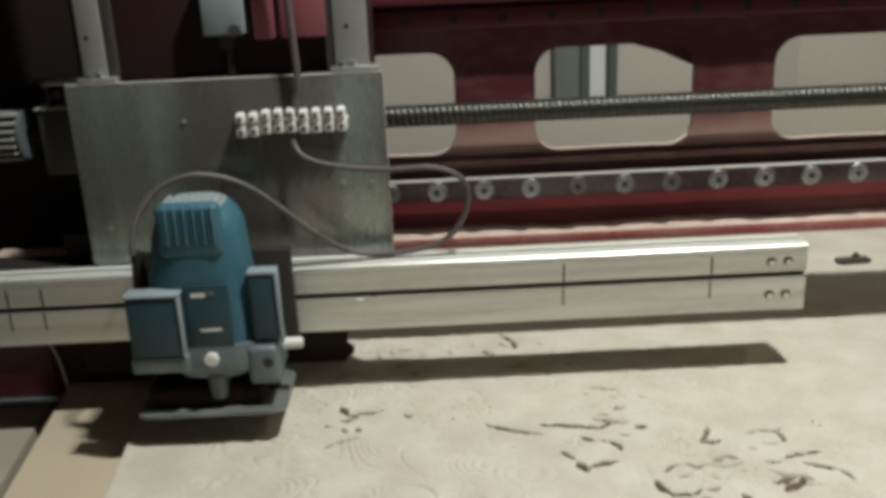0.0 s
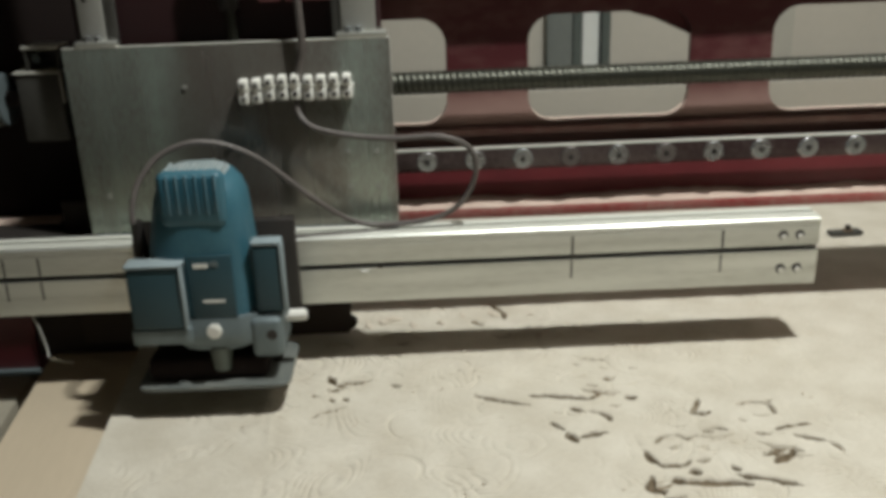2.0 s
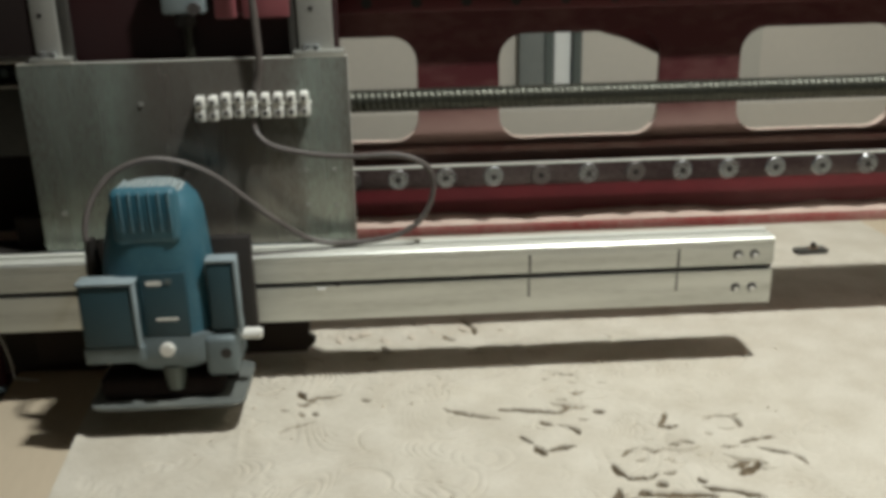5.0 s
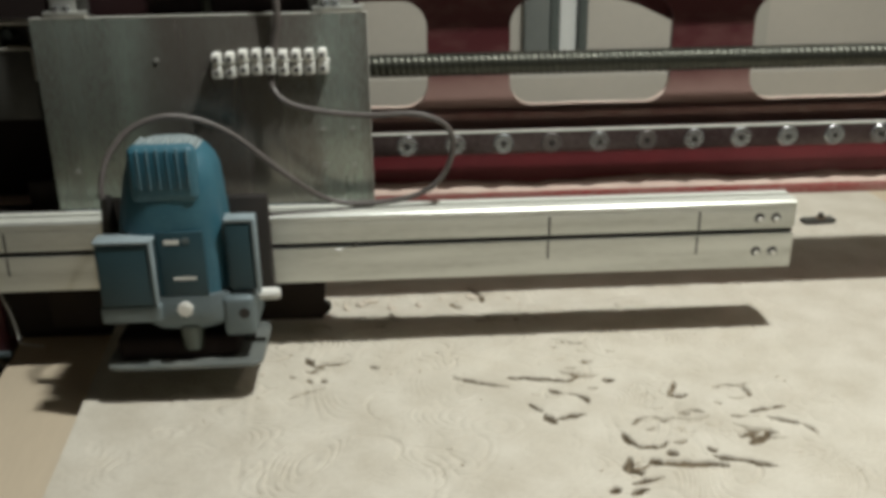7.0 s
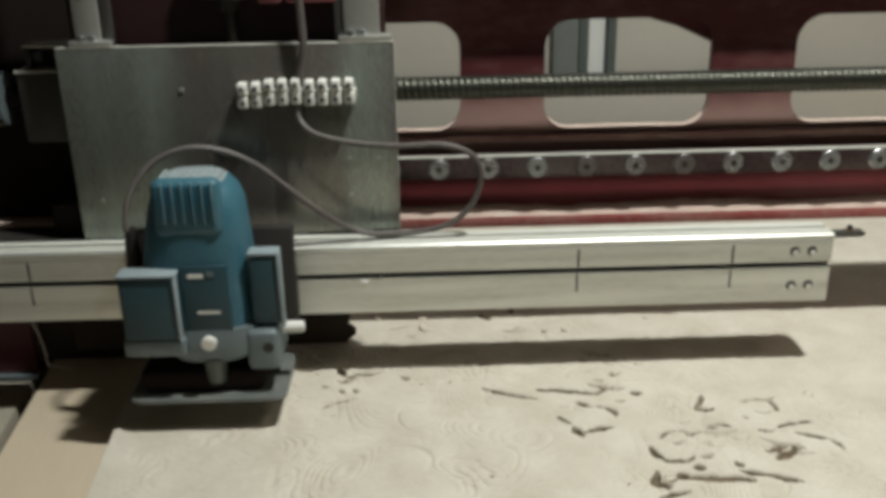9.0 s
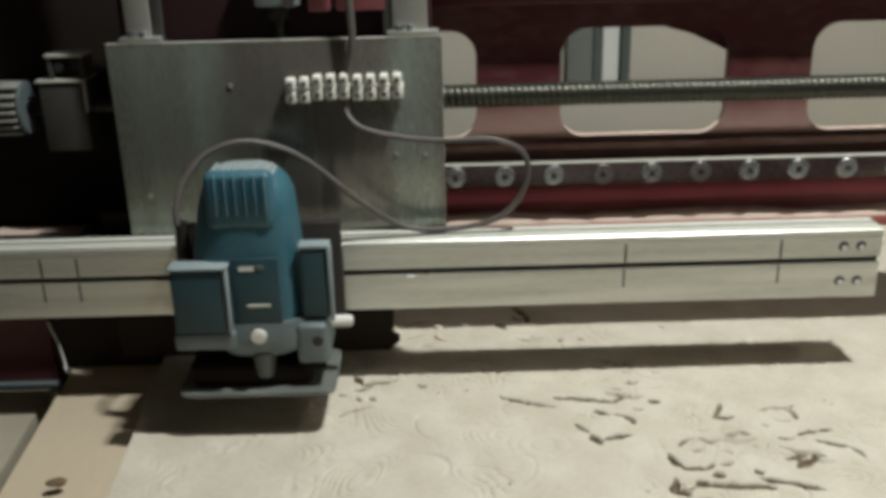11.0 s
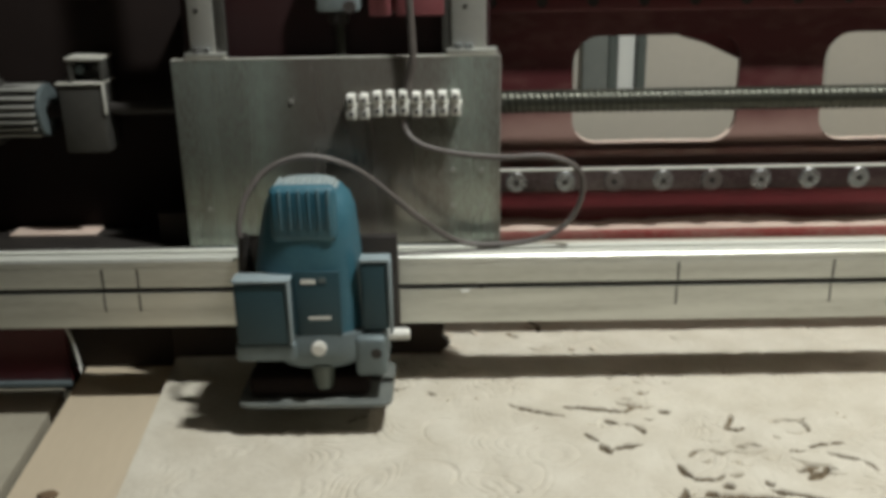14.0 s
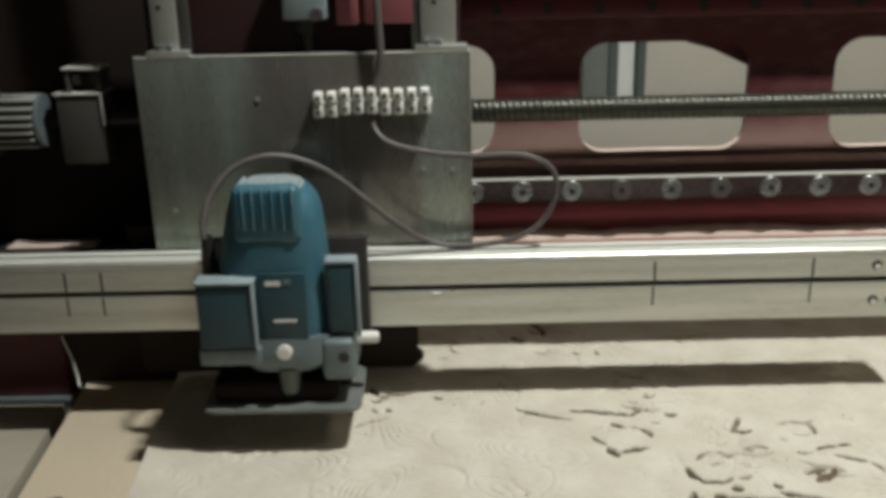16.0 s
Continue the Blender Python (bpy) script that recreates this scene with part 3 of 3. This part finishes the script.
    # long screw
    bm = bmesh.new()
    pitch, turns_per, seg = 0.008, 8, 16
    L0, L1 = -0.56, 1.2
    n = int((L1 - L0) / pitch * turns_per)
    rings = []
    for i in range(n + 1):
        x = L0 + (L1 - L0) * i / n
        ring = []
        for k in range(seg):
            a = 2 * math.pi * k / seg
            ph = ((x / pitch) - a / (2 * math.pi)) % 1
            rr = 0.0143 - 0.0012 * (0.5 - 0.5 * math.cos(2 * math.pi * ph)) ** 2
            ring.append(bm.verts.new((x, 0.012 + rr * math.cos(a), 0.3217 + rr * math.sin(a))))
        rings.append(ring)
    for p, q in zip(rings, rings[1:]):
        for k in range(seg):
            bm.faces.new((p[k], q[k], q[(k + 1) % seg], p[(k + 1) % seg]))
    bmesh.ops.recalc_face_normals(bm, faces=bm.faces)
    part("lead_screw", bm, M_SCREW, g, "long greasy threaded screw")
    part("screw_journal", cyl((-0.668, 0.012, 0.3217), (1, 0, 0), 0.008, 0.1075, 16), M_BLACK, g)
    part("rear_flange", box(X0, X1, 0.0535, 0.135, 0.1425, 0.1565, 0.002), M_RED, g)
    # diagonal brace behind the second opening
    part("brace", prism([(0.005, 0.41), (0.13, 0.41), (0.13, 0.340), (0.093, 0.3625), (0.050, 0.3825), (0.020, 0.391)], 0.0531, 0.063, 0.001), M_RED, g)
    # left end: bearing block, coupling and cheek
    part("bearing_block", box(-0.7215, -0.6690, -0.008, 0.035, 0.272, 0.3535, 0.003), M_CASTDARK, g, "grey bearing block")
    part("bearing_top", box(-0.7235, -0.6670, -0.010, 0.036, 0.3537, 0.3562, 0.0008), M_EDGE, g)
    cap = part("bearing_cap", box(-0.7085, -0.7035, -0.004, 0.03, 0.3564, 0.3815, 0.001), M_CASTDARK, g, "open bracket on the bearing block")
    part("bracket_side", box(-0.6720, -0.6670, -0.004, 0.03, 0.3564, 0.3815, 0.001), M_CASTDARK, cap)
    part("bracket_back", box(-0.7034, -0.6721, 0.022, 0.03, 0.3564, 0.3815, 0.001), M_CASTDARK, cap)
    part("bracket_top", box(-0.7100, -0.6655, -0.006, 0.031, 0.3816, 0.3852, 0.0008), M_EDGE, cap)
    part("bracket_screw", cyl((-0.6990, 0.006, 0.3690), (0, 1, 0), 0.006, 0.0155, 14, bevel=0.001), M_CAST, cap)
    part("block_edge", box(-0.6688, -0.6672, -0.010, -0.002, 0.318, 0.3536, 0.0004), M_EDGE, g)
    part("coupling_ring", cyl((-0.7470, 0.012, 0.3217), (1, 0, 0), 0.0315, 0.005, 28, bevel=0.001), M_CAST, g)
    drum = part("coupling", cyl((-0.8010, 0.012, 0.3217), (1, 0, 0), 0.030, 0.0535, 28, r2=0.028, bevel=0.003), M_CASTDARK, g, "grey finned coupling housing")
    for k in range(7):
        z = 0.3217 - 0.027 + 0.009 * k
        half = math.sqrt(0.0345 ** 2 - (z - 0.3217) ** 2)
        part("fin", box(-0.8000, -0.7480, 0.012 - half, 0.012 + half, z - 0.0016, z + 0.0016, 0.0006), M_POST, drum)
    part("motor_nose", cyl((-0.8900, 0.012, 0.3217), (1, 0, 0), 0.042, 0.0885, 28, bevel=0.004), M_CASTDARK, g)
    part("coupling_shaft", cyl((-0.7415, 0.012, 0.3217), (1, 0, 0), 0.010, 0.0195, 16), M_SOOT, g)
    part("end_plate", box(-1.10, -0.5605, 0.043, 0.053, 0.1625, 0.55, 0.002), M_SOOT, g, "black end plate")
    part("end_shelf", box(-0.98, -0.5605, -0.036, 0.0415, 0.150, 0.162, 0.002), M_BLACK, g)
    part("gantry_foot", box(-1.05, -0.7660, 0.006, 0.30, -0.044, 0.149, 0.003), M_RED, g)
    part("foot_flange", box(-1.05, -0.7640, -0.004, 0.0055, -0.0444, -0.0375, 0.001), M_CAST, g)
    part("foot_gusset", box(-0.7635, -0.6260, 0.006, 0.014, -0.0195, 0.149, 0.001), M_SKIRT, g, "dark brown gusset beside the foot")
    part("loose_strip", tube([(-0.7645, 0.004, 0.046), (-0.760, 0.000, 0.036), (-0.754, -0.002, 0.020), (-0.749, -0.004, -0.006), (-0.745, -0.012, -0.0175), (-0.738, -0.018, -0.0165), (-0.722, -0.022, -0.0175), (-0.710, -0.024, -0.0180)], 0.0014, 5, 6), M_WHITE, g, "torn white plastic strip")
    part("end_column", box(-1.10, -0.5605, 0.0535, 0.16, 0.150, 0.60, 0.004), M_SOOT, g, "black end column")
    part("shelf_dust", box(-0.816, -0.706, 0.006, 0.038, 0.1622, 0.1655, 0.0015), M_DUST, g, "dust heap on the shelf")
    part("right_cheek", box(1.2505, 1.30, -0.02, 0.16, -0.036, 0.48, 0.003), M_RED, g)


build_gantry()

# ---- cross saddle behind the plate ----
saddle = thing("saddle", "dark maroon cross saddle with a red motor bracket", "machine saddle")


def build_saddle():
    s = saddle
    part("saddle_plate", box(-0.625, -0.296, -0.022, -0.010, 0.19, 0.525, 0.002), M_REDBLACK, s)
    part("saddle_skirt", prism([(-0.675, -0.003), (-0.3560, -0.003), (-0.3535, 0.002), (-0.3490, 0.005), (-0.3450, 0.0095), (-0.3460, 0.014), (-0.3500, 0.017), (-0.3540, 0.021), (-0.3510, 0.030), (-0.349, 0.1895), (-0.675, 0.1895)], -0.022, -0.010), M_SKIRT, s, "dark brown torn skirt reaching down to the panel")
    bracket = part("motor_bracket", box(-0.422, -0.346, -0.036, -0.0225, 0.424, 0.52, 0.003), M_RED, s, "red painted bracket")
    for x0, x1 in ((-0.423, -0.4005), (-0.3945, -0.345)):
        part("bracket_lug", box(x0, x1, -0.045, -0.0362, 0.4205, 0.52, 0.002), M_BRACKET, bracket, "dusty faded red lug")
    part("motor_mount", box(-0.477, -0.432, -0.05, -0.0225, 0.427, 0.50, 0.003), M_LID, s, "pale grey motor mount")
    part("lift_coupling", cyl((-0.455, -0.037, 0.412), (0, 0, 1), 0.011, 0.015, 20, bevel=0.002), M_BLACK, s, "black shaft coupling")
    part("lift_screw", cyl((-0.455, -0.030, 0.30), (0, 0, 1), 0.005, 0.112, 12), M_SCREW, s)
    part("mount_bolt", cyl((-0.442, -0.06, 0.433), (0, 1, 0), 0.007, 0.012, 12, bevel=0.001), M_BOLT, s)
    for x in (-0.56, -0.36):
        part("slide_block", box(x - 0.018, x + 0.018, -0.009, -0.0005, 0.20, 0.245, 0.002), M_CAST, s)
    settle(s, 1.0636, 1.0, 0.0176, 0.0, 0.0095)


build_saddle()

# ---- lifting carriage with plate, uprights and extrusion ----
carriage = thing("lifting_carriage", "steel plate on two uprights carrying a long aluminium extrusion", "machine carriage")


def build_carriage():
    c = carriage
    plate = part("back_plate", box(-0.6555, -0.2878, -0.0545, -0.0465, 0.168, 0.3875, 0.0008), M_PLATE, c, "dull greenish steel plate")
    for x, z in ((-0.3420, 0.2572), (-0.3090, 0.2560), (-0.3420, 0.2142), (-0.3090, 0.2130), (-0.5232, 0.3400), (-0.6280, 0.2140)):
        part("plate_screw", cyl((x, -0.0560, z), (0, 1, 0), 0.0030, 0.0022, 10, bevel=0.0006), M_POST, plate)
    part("top_edge", box(-0.6553, -0.2880, -0.0549, -0.0467, 0.3875, 0.3883, 0.0003), M_EDGE, plate, "bare bright edge")
    part("side_edge", box(-0.2878, -0.2872, -0.0547, -0.0467, 0.1685, 0.3874, 0.0002), M_EDGE, plate)
    for x0, x1, r0, r1 in ((-0.6340, -0.6060, -0.6058, -0.5940), (-0.3414, -0.3027, -0.3520, -0.3416)):
        part("slide_rail", box(r0, r1, -0.0425, -0.0325, 0.31, 0.74, 0.001), M_CASTDARK, c, "dark slide rail beside the upright")
        u = part("upright", box(x0, x1, -0.0455, -0.0325, 0.31, 0.74, 0.0015), M_POST, c, "milled metal upright")
        part("foot_clamp", box(x0 - 0.006, x1 + 0.012, -0.0545, -0.032, 0.3885, 0.3945, 0.001), M_ALU, u)
        for dx in (0.008, 0.020):
            part("clamp_bolt", cyl((x0 + dx, -0.0485, 0.3945), (0, 0, 1), 0.0048, 0.006, 10, bevel=0.001), M_BOLT, u)
        for dz in range(5):
            part("upright_hole", cyl(((x0 + x1) / 2 - 0.004, -0.0461, 0.440 + 0.06 * dz), (0, 1, 0), 0.0028, 0.001, 10), M_BLACK, u)
    # extrusion: section with grooves on front and top
    f, b, lo, hi = -0.0950, -0.0555, 0.0820, 0.1660
    mid = 0.1286
    sec = [(f, lo + 0.001), (f + 0.001, lo), (b, lo), (b, hi), (b - 0.013, hi), (b - 0.013, hi - 0.003), (b - 0.019, hi - 0.003), (b - 0.019, hi), (f + 0.002, hi), (f, hi - 0.002),
           (f, 0.1580), (f + 0.0012, 0.1575), (f + 0.0012, 0.1560), (f, 0.1555), (f, mid + 0.0035), (f + 0.007, mid + 0.0035), (f + 0.007, mid - 0.0035), (f, mid - 0.0035)]
    bm = bmesh.new()
    face = bm.faces.new([bm.verts.new((-1.15, y, z)) for y, z in sec])
    r = bmesh.ops.extrude_face_region(bm, geom=[face])
    bmesh.ops.translate(bm, vec=(1.15 + 0.2100, 0, 0), verts=[v for v in r["geom"] if isinstance(v, bmesh.types.BMVert)])
    bmesh.ops.recalc_face_normals(bm, faces=bm.faces)
    ext = part("extrusion", bm, M_ALU, c, "long dusty slotted aluminium extrusion")
    for y0, y1 in ((f + 0.0028, f + 0.0105), (f + 0.0125, b - 0.0205), (b - 0.0125, b - 0.001)):
        part("top_land", box(-1.149, 0.2095, y0, y1, hi + 0.0001, hi + 0.0007, 0.0002), M_LAND, ext, "dusty upper face")
    part("slot_liner", box(-1.149, 0.209, f + 0.0055, f + 0.0068, mid - 0.0034, mid + 0.0034, 0), M_BLACK, ext, "dark slot", smooth=None)
    for x in (-0.7510, -0.7098, -0.0834, 0.0949):
        part("scribe_line", box(x - 0.0012, x + 0.0012, f - 0.0002, f + 0.001, mid + 0.004, 0.1550, 0), M_BLACK, ext, smooth=None)
        part("scribe_line", box(x - 0.0020, x + 0.0001, f - 0.0002, f + 0.001, 0.102, mid - 0.004, 0), M_BLACK, ext, smooth=None)
    for x in (0.1666, 0.1866):
        for z in (0.1455, 0.1032):
            part("end_hole", cyl((x, f - 0.0004, z), (0, 1, 0), 0.0058, 0.001, 14), M_BLACK, ext)
            part("end_screw", cyl((x + 0.001, f - 0.0012, z - 0.002), (0, 1, 0), 0.0034, 0.002, 12, bevel=0.0005), M_WHITE, ext)
    part("slot_nut", box(-0.3147, -0.3077, f - 0.001, f + 0.004, mid - 0.003, mid + 0.003, 0.0006), M_BLACK, ext)
    part("chip", box(-0.3352, -0.3252, f - 0.002, f + 0.001, mid - 0.009, mid - 0.005, 0.001), M_WHITE, ext)
    part("router_mount", box(-0.5850, -0.4060, -0.1095, -0.0954, 0.080, 0.196, 0.003), M_BLACK, c, "black mounting plate")
    part("beam_bracket", box(-0.650, -0.31, -0.0550, -0.0470, 0.084, 0.1675, 0.001), M_CAST, c)


build_carriage()


def build_terminals():
    t = thing("terminal_strip", "white nylon screw terminal strip fixed on the steel plate", "terminal strip")
    for k in range(9):
        x = -0.4605 + 0.0146 * k
        z = 0.3210 + (0.0022 if 2 <= k <= 4 else 0.0) + 0.0003 * k
        y = -0.0550
        body = part("terminal", box(x, x + 0.0118, y - 0.016, y, z, z + 0.013, 0.0015), M_WHITE, t)
        part("tower", box(x + 0.001, x + 0.0105, y - 0.018, y - 0.001, z + 0.0155, z + 0.0275, 0.0018), M_WHITE, body)
        part("bridge", box(x - 0.001, x + 0.0132, y - 0.010, y - 0.001, z + 0.0125, z + 0.016, 0.0006), M_WHITE, body)
        for dz in (0.0065, 0.0215):
            part("terminal_screw", cyl((x + 0.0058, y - 0.0188, z + dz), (0, 1, 0), 0.0026, 0.003, 10), M_BLACK, body)
    return t


terminals = build_terminals()


def build_router():
    t = thing("wood_router", "blue wood router with dusty grey base clamped to the extrusion", "router")
    cxr, yb = -0.485, -0.106

    def shell(sections, n=28, power=3.0):
        """Stacked rounded sections: z, centre x, centre y, half width, half depth."""
        bm = bmesh.new()
        rings = []
        for z, x, y, w, d in sections:
            ring = []
            for k in range(n):
                a = 2 * math.pi * k / n
                ca, sa = math.cos(a), math.sin(a)
                ring.append(bm.verts.new((x + w * math.copysign(abs(ca) ** (2 / power), ca), y + d * math.copysign(abs(sa) ** (2 / power), sa), z)))
            rings.append(ring)
        for p, q in zip(rings, rings[1:]):
            for k in range(n):
                bm.faces.new((p[k], p[(k + 1) % n], q[(k + 1) % n], q[k]))
        bm.faces.new(rings[0][::-1]), bm.faces.new(rings[-1])
        bmesh.ops.recalc_face_normals(bm, faces=bm.faces)
        return bm

    yc = -0.152
    part("motor_housing", shell([(0.104, -0.487, yc, 0.049, 0.044), (0.150, -0.489, yc, 0.0525, 0.045), (0.190, -0.4915, yc, 0.0525, 0.046), (0.222, -0.4895, yc, 0.0480, 0.046),
                                 (0.245, -0.488, yc, 0.0445, 0.044), (0.258, -0.488, yc, 0.0400, 0.040), (0.2675, -0.489, yc, 0.033, 0.034), (0.2715, -0.490, yc, 0.025, 0.027)], 36, 3.0), M_BLUE, t, "blue plastic motor housing")
    cap = part("vent_panel", box(-0.5205, -0.4565, yc - 0.0475, yc - 0.027, 0.2225, 0.2790, 0.0085, 4), M_BLUE, t, "ribbed vent panel")
    for k in range(6):
        x = -0.5160 + 0.0091 * k
        part("vent_slot", box(x, x + 0.0050, yc - 0.0481, yc - 0.042, 0.2375, 0.2745, 0.0008), M_VENT, cap)
        part("vent_rib", box(x + 0.0054, x + 0.0082, yc - 0.0492, yc - 0.042, 0.2365, 0.2770, 0.0010), M_BLUEPALE, cap)
    for k in range(8):
        x = -0.5175 + 0.0075 * k
        part("top_rib", box(x, x + 0.0042, yc - 0.0425, yc + 0.008, 0.264, 0.2765 - 0.0012 * (k % 2), 0.0020), M_CROWN, cap)
    part("crown", shell([(0.2690, -0.4895, yc, 0.031, 0.0325), (0.2712, -0.490, yc, 0.0285, 0.030), (0.2735, -0.490, yc, 0.0235, 0.0255)], 32, 3.0), M_CROWN, t, "dust-covered crown")
    lab = part("name_plate", box(-0.5005, -0.4570, yc - 0.0480, yc - 0.043, 0.1260, 0.1940, 0.001), M_BLUEDARK, t, "dark name plate")
    part("print_bar", box(-0.4945, -0.4800, yc - 0.0486, yc - 0.0479, 0.1815, 0.1862, 0), M_WHITE, lab, smooth=None)
    part("print_bar", box(-0.4770, -0.4700, yc - 0.0486, yc - 0.0479, 0.1825, 0.1880, 0), M_CAST, lab, smooth=None)
    part("print_bar", box(-0.4890, -0.4670, yc - 0.0486, yc - 0.0479, 0.1440, 0.1468, 0), M_WHITE, lab, smooth=None)
    left = part("side_box", box(-0.5580, -0.5065, yc - 0.060, yc - 0.038, 0.1215, 0.1870, 0.003, 3), M_BLUEDARK, t, "dark blue switch box")
    part("side_box_lid", box(-0.5590, -0.5030, yc - 0.0615, yc - 0.037, 0.1870, 0.1905, 0.0015), M_LID, left)
    part("side_box_rim", box(-0.5066, -0.5040, yc - 0.0618, yc - 0.05, 0.1215, 0.1872, 0.0009), M_LID, left)
    right = part("side_box", box(-0.4380, -0.4105, yc - 0.040, yc - 0.022, 0.128, 0.1995, 0.003, 3), M_BLUEDARK, t, "dark blue side box")
    part("side_box_lid", box(-0.4385, -0.4085, yc - 0.041, yc - 0.021, 0.1995, 0.2035, 0.0015), M_LID, right)
    part("side_box_rim", box(-0.4110, -0.4075, yc - 0.042, yc - 0.03, 0.124, 0.201, 0.0007), M_LID, right)
    # grey gear housing
    part("gear_housing", box(-0.5610, -0.502, yc - 0.058, yc + 0.03, 0.1025, 0.1210, 0.003, 3), M_CAST, t, "cast grey lower housing")
    part("gear_housing", shell([(0.090, -0.482, yc, 0.040, 0.046), (0.098, -0.480, yc, 0.050, 0.052), (0.112, -0.480, yc, 0.053, 0.053), (0.1260, -0.480, yc, 0.051, 0.048)], 28, 3.2), M_CAST, t)
    part("column_clamp", box(-0.4460, -0.4140, yc - 0.049, yc + 0.02, 0.0800, 0.1230, 0.006, 3), M_CAST, t)
    part("clamp_hole", cyl((-0.4245, yc - 0.0496, 0.1060), (0, 1, 0), 0.0055, 0.002, 14), M_BLACK, t)
    part("lamp_button", cyl((-0.4797, yc - 0.060, 0.1157), (0, 1, 0), 0.0075, 0.008, 20, bevel=0.002), M_WHITE, t, "round white button")
    part("lever", cyl((-0.4150, yc - 0.012, 0.1115), (1, 0, 0), 0.0062, 0.0225, 14, bevel=0.0015), M_WHITE, t, "pale lever knob")
    part("lever_stem", cyl((-0.43, yc - 0.012, 0.1115), (1, 0, 0), 0.0035, 0.022, 10), M_CAST, t)
    # plunge columns, collet, cutter and base
    for x in (-0.540, -0.430):
        part("column", cyl((x, yc + 0.005, 0.053), (0, 0, 1), 0.0065, 0.054, 16), M_BLACK, t)
    part("collet", cyl((-0.485, yc, 0.050), (0, 0, 1), 0.016, 0.042, 20, bevel=0.002), M_BLACK, t)
    part("cutter", cyl((-0.485, yc, 0.036), (0, 0, 1), 0.002, 0.018, 12, r2=0.003), M_BLACK, t, "thin dark cutter")
    part("base_plate", shell([(0.0485, -0.4885, yc - 0.004, 0.0765, 0.0515), (0.0492, -0.4885, yc - 0.004, 0.0778, 0.0528), (0.0525, -0.4885, yc - 0.004, 0.0778, 0.0528), (0.0535, -0.4885, yc - 0.004, 0.0770, 0.0520)], 48, 10), M_BASE, t, "dusty dark base plate")
    part("base_pocket", box(-0.5560, -0.4330, yc - 0.042, yc + 0.03, 0.0537, 0.0790, 0.008, 3), M_SOOT, t)
    part("guard", cyl((-0.4790, yc - 0.040, 0.0660), (0, 0, 1), 0.0090, 0.028, 18, r2=0.0125, bevel=0.001), M_GUARD, t, "dull greenish plastic guard")
    part("cord_boot", cyl((-0.5550, yc - 0.004, 0.176), (0, 0, 1), 0.0085, 0.044, 14, r2=0.0055, bevel=0.001), M_BLACK, t)
    settle(t, 1.08, 1.065, 0.0318, -0.0035, -0.0166)
    return t


router = build_router()


def build_cable():
    t = thing("power_cable", "grey rubber cable looping from the terminals to the router", "cable")
    part("supply_cable", tube([(-0.384, -0.060, 0.58), (-0.382, -0.058, 0.50), (-0.379, -0.056, 0.42), (-0.378, -0.056, 0.375), (-0.383, -0.053, 0.352), (-0.386, -0.052, 0.335)], 0.0042), M_CABLE, t)
    part("loop_cable", tube([(-0.388, -0.053, 0.318), (-0.387, -0.060, 0.300), (-0.370, -0.070, 0.286), (-0.330, -0.072, 0.276), (-0.285, -0.074, 0.272), (-0.235, -0.074, 0.272), (-0.203, -0.072, 0.258),
                             (-0.196, -0.070, 0.232), (-0.208, -0.068, 0.200), (-0.235, -0.068, 0.180), (-0.280, -0.068, 0.172), (-0.330, -0.072, 0.177), (-0.372, -0.084, 0.207), (-0.435, -0.096, 0.264),
                             (-0.485, -0.108, 0.284), (-0.525, -0.120, 0.276), (-0.548, -0.136, 0.252), (-0.555, -0.150, 0.228), (-0.555, -0.156, 0.212)], 0.0032), M_CABLE, t)
    part("thin_lead", tube([(-0.285, -0.062, 0.1665), (-0.33, -0.075, 0.1665), (-0.39, -0.082, 0.1665), (-0.42, -0.09, 0.168)], 0.0016, 6, 8), M_CABLE, t)
    settle(t, 1.0463, 1.0505, 0.0105, -0.0085, -0.0075)
    return t


cable = build_cable()


def motions():
    rows = [
        (0.0, -0.0093, 0.0597, 0.0005),
        (0.5, -0.0097, 0.0610, 0.0234),
        (1.0, -0.0004, 0.0533, 0.0147),
        (1.5, -0.0025, 0.0514, 0.0000),
        (2.0, 0.0106, 0.0510, -0.0003),
        (2.5, 0.0009, 0.0555, 0.0103),
        (3.0, -0.0105, 0.0507, 0.0229),
        (3.5, -0.0177, 0.0484, 0.0087),
        (4.0, -0.0184, 0.0472, -0.0006),
        (6.5, 0.0205, 0.0394, -0.0016),
        (7.0, 0.0060, 0.0416, 0.0065),
        (7.5, -0.0027, 0.0307, 0.0231),
        (8.0, -0.0110, 0.0232, 0.0133),
        (8.5, -0.0097, 0.0170, 0.0002),
        (9.0, -0.0002, 0.0001, 0.0000),
        (9.5, 0.0072, 0.0046, -0.0001),
        (12.0, 0.0450, 0.0010, 0.0211),
        (12.5, 0.0457, 0.0016, 0.0007),
        (13.0, 0.0668, 0.0036, -0.0016),
        (13.5, 0.0911, 0.0091, -0.0007),
        (14.0, 0.0841, 0.0118, -0.0006),
        (14.5, 0.0615, 0.0110, -0.0012),
        (15.0, 0.0367, 0.0058, -0.0008),
        (15.5, 0.0319, -0.0046, -0.0010),
        (16.0, 0.0450, -0.0114, 0.0126),
    ]
    walk(gantry, [(t, pose(0, y, 0)) for t, x, y, z in rows])
    walk(saddle, [(t, pose(x, y, 0)) for t, x, y, z in rows])
    under, out = pose(-0.50, -0.06, 0.0035, 0, 0, 40), pose(-0.6765, -0.279, -0.0172, 0, 0, 15)
    walk(wood_chip, [(0.0, under), (10.2, under), (10.7, pose(-0.59, -0.22, 0.012, 0, 0, 28)), (11.2, out), (16.0, out)])
    for ob in (carriage, terminals, router, cable):
        walk(ob, [(t, pose(x, y, z)) for t, x, y, z in rows])


motions()
